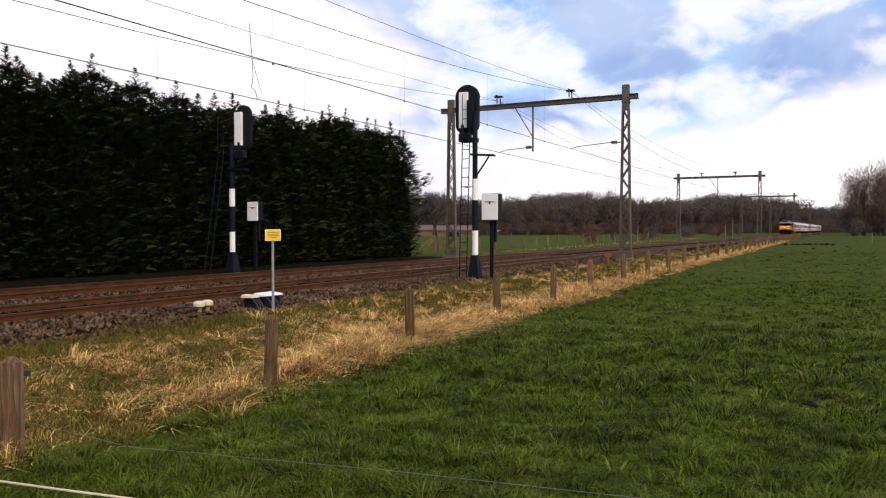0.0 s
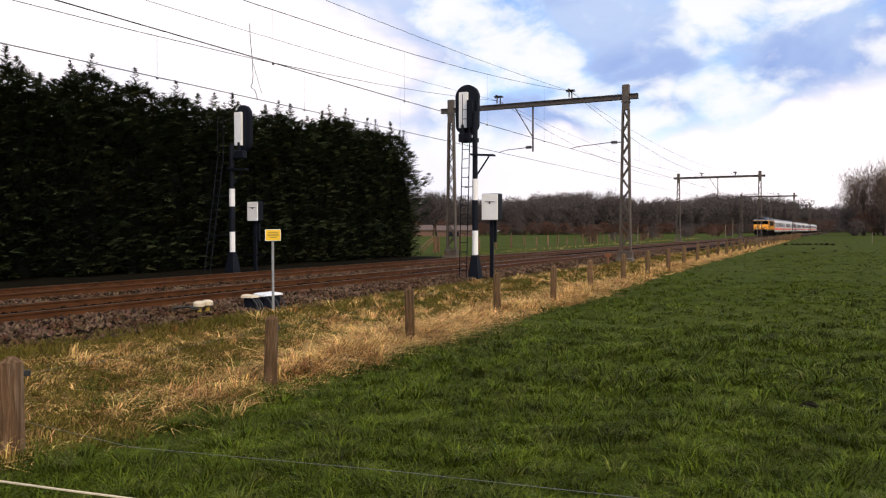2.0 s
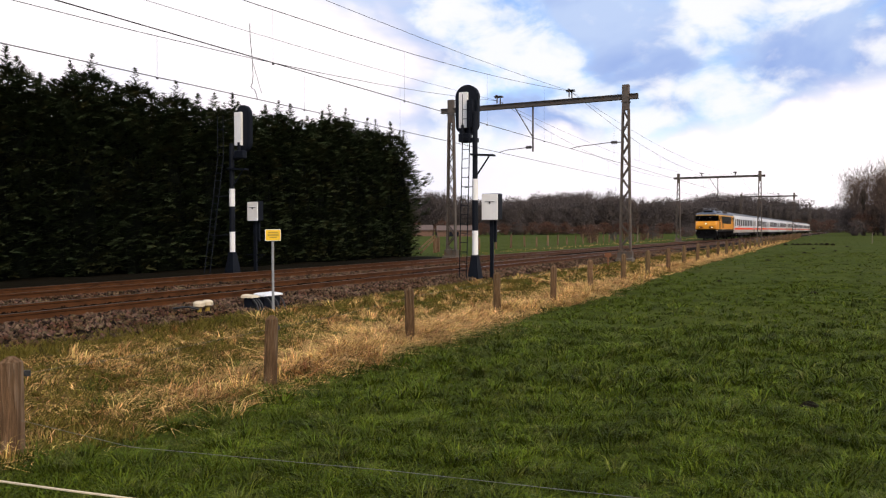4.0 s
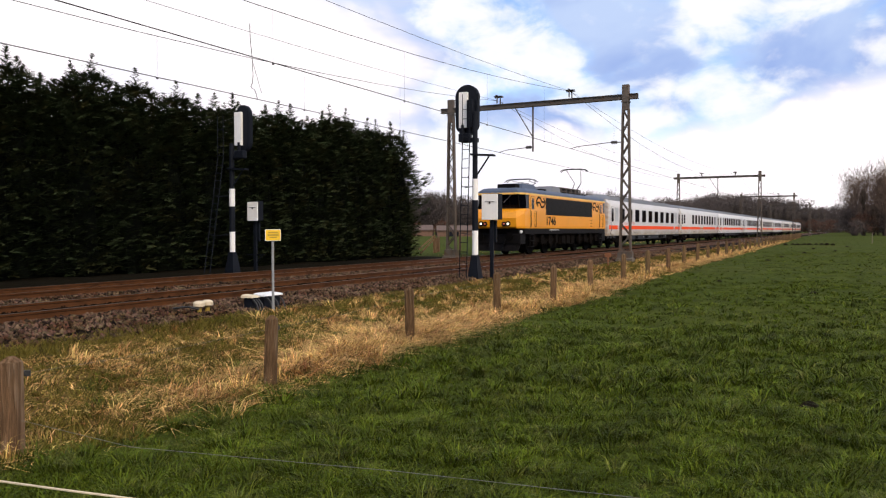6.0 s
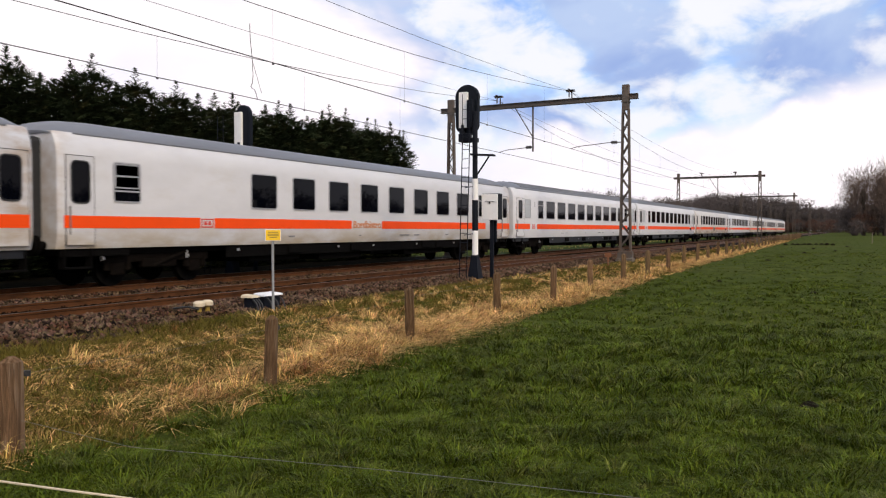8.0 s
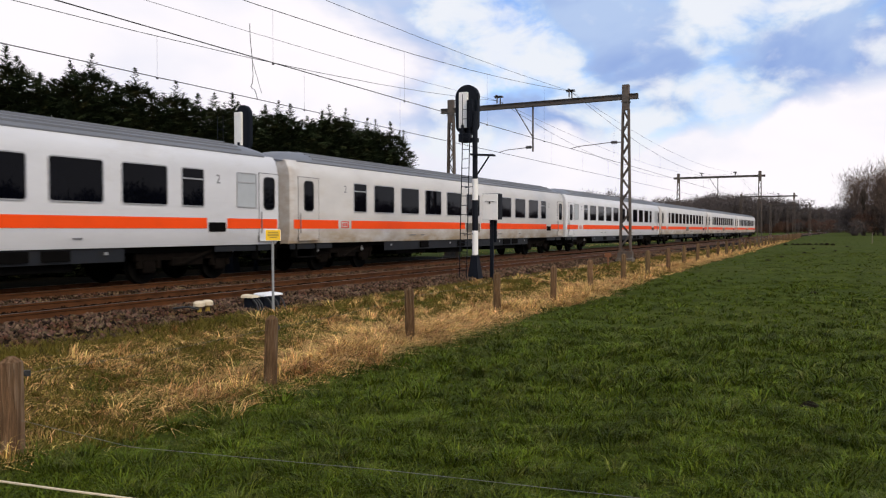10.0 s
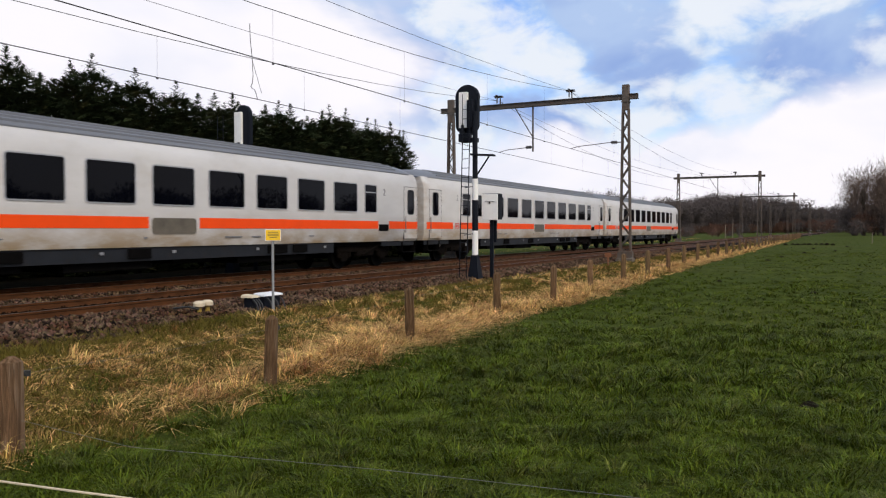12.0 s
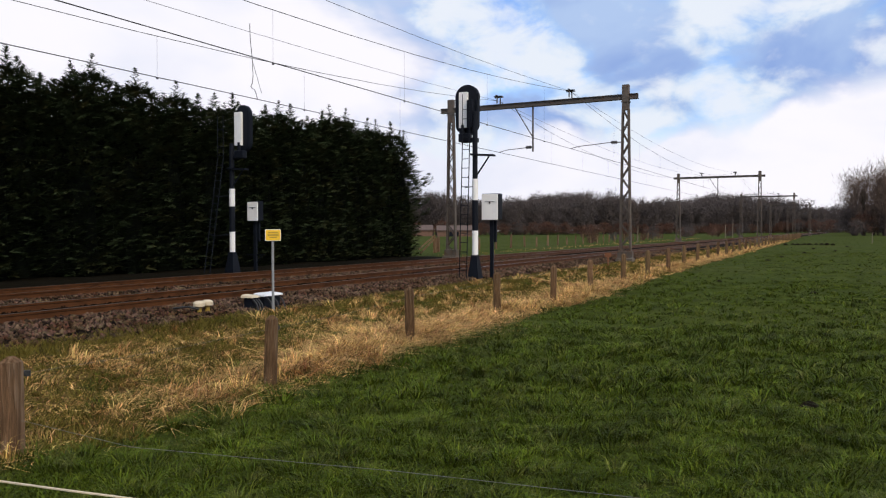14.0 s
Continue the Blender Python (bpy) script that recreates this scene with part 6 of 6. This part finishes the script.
def hedge():
    kinds = [conifer(s, h) for s, h in ((1, 6.6), (2, 6.9), (3, 6.3), (4, 7.1), (5, 6.5))]
    rnd = random.Random(12)
    x, k = -14.0, 0
    while x < 40.6:
        y = 23.6 + rnd.uniform(-0.18, 0.18)
        z = float(ground_z(x, y)) - 0.05
        base = kinds[rnd.randrange(5)]
        up = 1.0 + (0.03 if x > 30 else 0.0) + rnd.uniform(-0.04, 0.05)
        if x > 39.5:
            up = 0.93
        m = pose(x, y, z, 0, 0, rnd.uniform(0, 360))
        o = copy_thing(base, m)
        o.scale = (1, 1, up)
        x += rnd.uniform(0.85, 1.3)
        k += 1
    for b in kinds:
        b.matrix_world = pose(-16.0 - 1.3 * kinds.index(b), 23.6, 0.25)
    # second row closes the end
    for x in (37.2, 38.6, 40.0):
        o = copy_thing(kinds[int(x) % 5], pose(x, 25.4, 0.2, 0, 0, x * 50))
    # long untrimmed boughs reach out of the end of the hedge
    rng = np.random.RandomState(77)
    e = empty("hedge_conifer", pose(40.4, 23.9, 0.2), "dark green conifer with long boughs at the end of the hedge", "conifer", "conifers of the hedge")
    part("trunk", trunk_bm(5.6), M_BARK, e)
    for k in range(15):
        z = 0.9 + 0.30 * k
        a = radians(rng.uniform(-75, 40))
        reach = (1.2 if z < 2.0 else 2.0) * rng.uniform(0.75, 1.1) - (0.7 if z > 4.7 else 0)
        n = 70
        t = rng.uniform(0.15, 1, n)
        p = np.stack([np.cos(a) * reach * t, np.sin(a) * reach * t, z + 0.42 * reach * t ** 1.6], 1) + rng.normal(0, 0.07, (n, 3))
        b = a + rng.normal(0, 0.8, n)
        d = np.stack([np.cos(b), np.sin(b), rng.uniform(0.1, 0.9, n)], 1)
        v, f = fronds(rng, p, d, rng.uniform(0.2, 0.42, n), 5, np.full(n, 0.13))
        share("bough", raw_mesh("bough", v, f, M_NEEDLE), e)


hedge()

# bare woodland
M_TWIG = material("bare_grey_brown_twigs", (0.100, 0.084, 0.078), 0.95, vary=0.25, scale=0.3, bump=0, per="island", per_amount=0.2, spec=0.05)
M_TWIG_PALE = material("bare_pale_brown_twigs", (0.135, 0.098, 0.078), 0.95, vary=0.25, scale=0.3, bump=0, per="island", per_amount=0.2, spec=0.05)
M_TWIG_RED = material("bare_reddish_twigs", (0.125, 0.070, 0.050), 0.95, vary=0.3, scale=0.4, bump=0, per="island", per_amount=0.35, spec=0.05)


def bare_tree_mesh(seed, height, spread, twigs, w):
    """Trunk forking into limbs, ending in a haze of twigs."""
    r = random.Random(seed)
    bm = bm_new()
    ends = []

    def grow(p, d, length, rad, depth):
        q = p + d * length
        rod(bm, p, q, rad, rad * 0.65, 5)
        if depth == 0:
            ends.append((p, q))
            return
        for _ in range(3 if depth > 1 else 4):
            nd = (d + Vector((r.uniform(-1, 1), r.uniform(-1, 1), r.uniform(-0.15, 0.7))) * spread).normalized()
            grow(p + d * length * r.uniform(0.6, 1.0), nd, length * r.uniform(0.55, 0.8), rad * 0.6, depth - 1)
    grow(Vector((0, 0, -0.3)), Vector((0, 0, 1)), height * 0.34, height * 0.022, 3)
    rng = np.random.RandomState(seed)
    n = twigs
    # haze of twigs gathered in boughs, thinning towards the rim
    boughs = 60
    c = rng.normal(0, 1, (boughs, 3))
    c /= np.linalg.norm(c, axis=1, keepdims=True)
    c *= rng.uniform(0.25, 1.0, (boughs, 1)) ** 0.6
    c = c * (0.30 * height * spread / 0.75, 0.30 * height * spread / 0.75, 0.41 * height) + (0, 0, 0.53 * height)
    idx = rng.randint(0, boughs, n)
    p = c[idx] + rng.normal(0, 0.055 * height, (n, 3))
    p[:, 2] = np.clip(p[:, 2], 0.2, height * 1.02)
    d = (p - (0, 0, 0.25 * height)) / height + rng.normal(0, 0.35, (n, 3))
    d[:, 2] += 0.4 if spread < 0.5 else 0.15
    d /= np.linalg.norm(d, axis=1, keepdims=True)
    L = height * 0.075 * rng.uniform(0.4, 1.4, (n, 1))
    s = np.cross(d, rng.normal(0, 1, (n, 3)))
    s /= np.linalg.norm(s, axis=1, keepdims=True)
    v = np.stack([p - s * w, p + s * w, p + d * L], 1).reshape(-1, 3)
    return bm, v, np.arange(3 * n).reshape(-1, 3)


def bare_tree(name, seed, height, spread, twigs, w, mat, label):
    t = empty(name, pose(0, 0, 0), label, "tree", "bare trees of the wood")
    bm, v, f = bare_tree_mesh(seed, height, spread, twigs, w)
    part("trunk", bm, M_BARK, t)
    share("crown", raw_mesh("crown", v, f, mat), t)
    return t


def woods():
    rnd = random.Random(3)
    tall = [bare_tree("bare_tree", 30 + i, 13.0, 0.75, 3600, 0.06, M_TWIG, "bare grey-brown winter tree in a distant wood") for i in range(4)]
    low = [bare_tree("thicket_bush", 40 + i, 5.0, 1.1, 1800, 0.05, (M_TWIG_RED, M_TWIG)[i % 2], "bare brown thicket at the edge of the wood") for i in range(3)]
    poplar = [bare_tree("bare_tree", 50 + i, 19.0, 0.42, 3200, 0.028, M_TWIG_PALE, "tall bare winter tree beside the meadow") for i in range(3)]

    def put(kind, x, y, s):
        o = copy_thing(kind, pose(x, y, float(ground_z(x, y)) - 0.1, 0, 0, rnd.uniform(0, 360)))
        o.scale = (s * rnd.uniform(1.0, 1.25), s * rnd.uniform(1.0, 1.25), s)
    # long wood beyond the fields, bending in towards the railway
    for row in range(4):
        n = 46
        for k in range(n):
            q = max(0.0, (k + rnd.uniform(-0.4, 0.4)) / (n - 1))
            x = 225 + 330 * q ** 1.15 + row * 7
            y = 165 - 138 * q + row * 9
            s = rnd.uniform(0.95, 1.28) * (1.0 + 0.10 * math.sin(q * 17)) * (1.0 + 0.45 * q)
            put(tall[rnd.randrange(4)], x + rnd.uniform(-3, 3), y + rnd.uniform(-3, 3), s)
    for row in range(2):
        for k in range(60):
            q = max(0.0, (k + rnd.uniform(-0.4, 0.4)) / 59)
            put(low[rnd.randrange(3)], 220 + 325 * q ** 1.15 - row * 4, 160 - 134 * q - row * 2, rnd.uniform(0.7, 1.25))
    # closing end of the view along the line and the clump by the meadow
    for k in range(64):
        put(tall[rnd.randrange(4)], rnd.uniform(520, 640), rnd.uniform(-60, 40), rnd.uniform(1.0, 1.5))
    for k in range(16):
        put(poplar[rnd.randrange(3)], rnd.uniform(262, 290), rnd.uniform(-38, 1.0), rnd.uniform(0.95, 1.3))
    for k in range(9):
        put(tall[rnd.randrange(4)], rnd.uniform(262, 300), rnd.uniform(-38, 3.5), rnd.uniform(0.7, 1.0))
    for k in range(14):
        put(low[0 if k % 2 else 1], rnd.uniform(255, 270), rnd.uniform(-30, -0.5), rnd.uniform(0.9, 1.7))
    for k in range(12):
        put(low[rnd.randrange(3)], rnd.uniform(430, 500), rnd.uniform(-25, 10), rnd.uniform(0.8, 1.3))
    for k in range(34):
        put(low[1 if k % 2 else 2], rnd.uniform(505, 520), -22 + 2.1 * k + rnd.uniform(-1, 1), rnd.uniform(1.1, 1.9))
    # the wood across the meadow, mirrored in the carriage windows
    for k in range(110):
        put(low[1 if k % 3 else 2], 12 + 3.4 * k + rnd.uniform(-2, 2), -62 + rnd.uniform(-6, 6), rnd.uniform(1.35, 2.0))
    # lineside scrub
    for k in range(18):
        put(low[rnd.randrange(3)], rnd.uniform(110, 240), rnd.uniform(24, 40), rnd.uniform(0.3, 0.6))
    for i, o in enumerate(tall + low + poplar):
        o.matrix_world = pose(300 + 9 * i, 130 - 4 * i, 0)


woods()

# low farm roofs at the edge of the wood
M_TILE = material("dull_roof_tiles", (0.11, 0.075, 0.060), 0.9, vary=0.3, scale=3, bump=0.4)
M_BRICKWALL = material("brown_farm_wall", (0.16, 0.09, 0.06), 0.9, vary=0.3, scale=2, bump=0.3)


def farm(x, y, lx, ly, h, label):
    z = float(ground_z(x, y))
    fm = empty("farm_shed", pose(x, y, z, 0, 0, -60), label, "farm building", "farm sheds")
    bm = bm_new()
    box(bm, -lx / 2, -ly / 2, -0.2, lx / 2, ly / 2, h * 0.55)
    part("wall", bm, M_BRICKWALL, fm)
    bm = bm_new()
    loft(bm, [[(e, -ly / 2 - 0.4, h * 0.5), (e, -ly / 2 - 0.4, h * 0.58), (e, 0, h), (e, ly / 2 + 0.4, h * 0.58), (e, ly / 2 + 0.4, h * 0.5)] for e in (-lx / 2 - 0.3, lx / 2 + 0.3)])
    part("roof", bm, M_TILE, fm)
    bm = bm_new()
    box(bm, -lx * 0.2, -ly / 2 - 0.05, 0.0, lx * 0.05, -ly / 2 + 0.05, h * 0.42)
    part("door", bm, M_BLACK, fm)


farm(232, 133, 16, 8, 3.8, "low brown farm shed with a dull tiled roof")
farm(226, 112, 12, 7, 3.5, "low farm shed with a greyish roof by the wood")


# ---- soil heaps and poles ----
M_SOIL = material("dark_crumbly_soil", (0.011, 0.008, 0.005), 0.95, vary=0.4, scale=14, bump=0.8, bump_scale=40, spec=0.05)
M_POLE = material("pale_weathered_pole", (0.22, 0.18, 0.13), 0.85, vary=0.2, scale=4, bump=0.1)


def molehill(x, y, r, h, seed):
    rnd = random.Random(seed)
    bm = bm_new()
    rings = []
    for q, up in ((1.0, -0.05), (0.82, 0.35), (0.55, 0.75), (0.25, 0.97), (0.06, 1.0)):
        rings.append([(r * q * rnd.uniform(0.8, 1.2) * math.cos(a), r * q * rnd.uniform(0.8, 1.2) * math.sin(a), h * up * rnd.uniform(0.85, 1.1)) for a in [2 * math.pi * i / 12 for i in range(12)]])
    loft(bm, rings)
    ob = part("molehill", bm, M_SOIL, None, "", True)
    ob.matrix_world = pose(x, y, float(ground_z(x, y)))
    tagged(ob, "low dark heap of bare soil in the meadow", "molehill", "molehills in the meadow")


def meadow_marks():
    rnd = random.Random(31)
    for k in range(9):
        molehill(103 + rnd.uniform(-2, 2), 6.9 - 0.62 * k, rnd.uniform(0.25, 0.42), rnd.uniform(0.16, 0.26), k)
    for k, (x, y) in enumerate(((74.0, 1.2), (80.0, 3.1), (57.0, 4.1), (50.0, 4.4), (92.0, 0.4), (29.6, 4.2), (9.6, 0.4), (26.0, 1.0), (66.0, 3.2))):
        molehill(x, y, 0.10 + 0.0012 * x, 0.05 + 0.0005 * x, 20 + k)
    for x, y, h, label in ((165, 20.9, 3.6, "tall pale pole beside the far track"), (160, 21.6, 2.4, "short pale pole beside the far track"), (100, 24.0, 2.0, "pale pole at the edge of the field"), (118, -2.4, 1.4, "thin pale stake in the meadow")):
        bm = bm_new()
        rod(bm, (0, 0, -0.2), (0, 0, h), 0.048, 0.042, 10)
        rod(bm, (0, 0, h), (0, 0, h + 0.06), 0.055, 0.03, 10)
        ob = part("pole", bm, M_POLE)
        ob.matrix_world = pose(x, y, float(ground_z(x, y)), 1.0, 0.6, 0)
        tagged(ob, label, "pole")


meadow_marks()


# ---- movement ----
# where the coupling between engine and first carriage stands, second by second
COUPLING = [(0, 266.5), (0.5, 250), (1, 232.5), (1.5, 216.5), (2, 198.5), (2.5, 181.2), (3, 163.8), (3.2, 156.5), (5.5, 74.3), (6, 57.0), (6.5, 38.8), (7, 21.2), (7.5, 2.75), (8, -16.2),
            (10.5, -108.5), (11, -127.1), (11.5, -144.65), (12, -163.3), (12.5, -181.9), (13, -199.2), (13.5, -216.7), (13.6, -220.2), (13.7, -223.9), (13.8, -227.7), (13.9, -232.3), (14, -238.6)]


def motions():
    walk(LOCO, [(t, pose(s, FAR, RAIL)) for t, s in COUPLING])
    for i, c in enumerate(COACHES):
        walk(c, [(t, pose(s + 27.45 * i, FAR, RAIL)) for t, s in COUPLING])


motions()
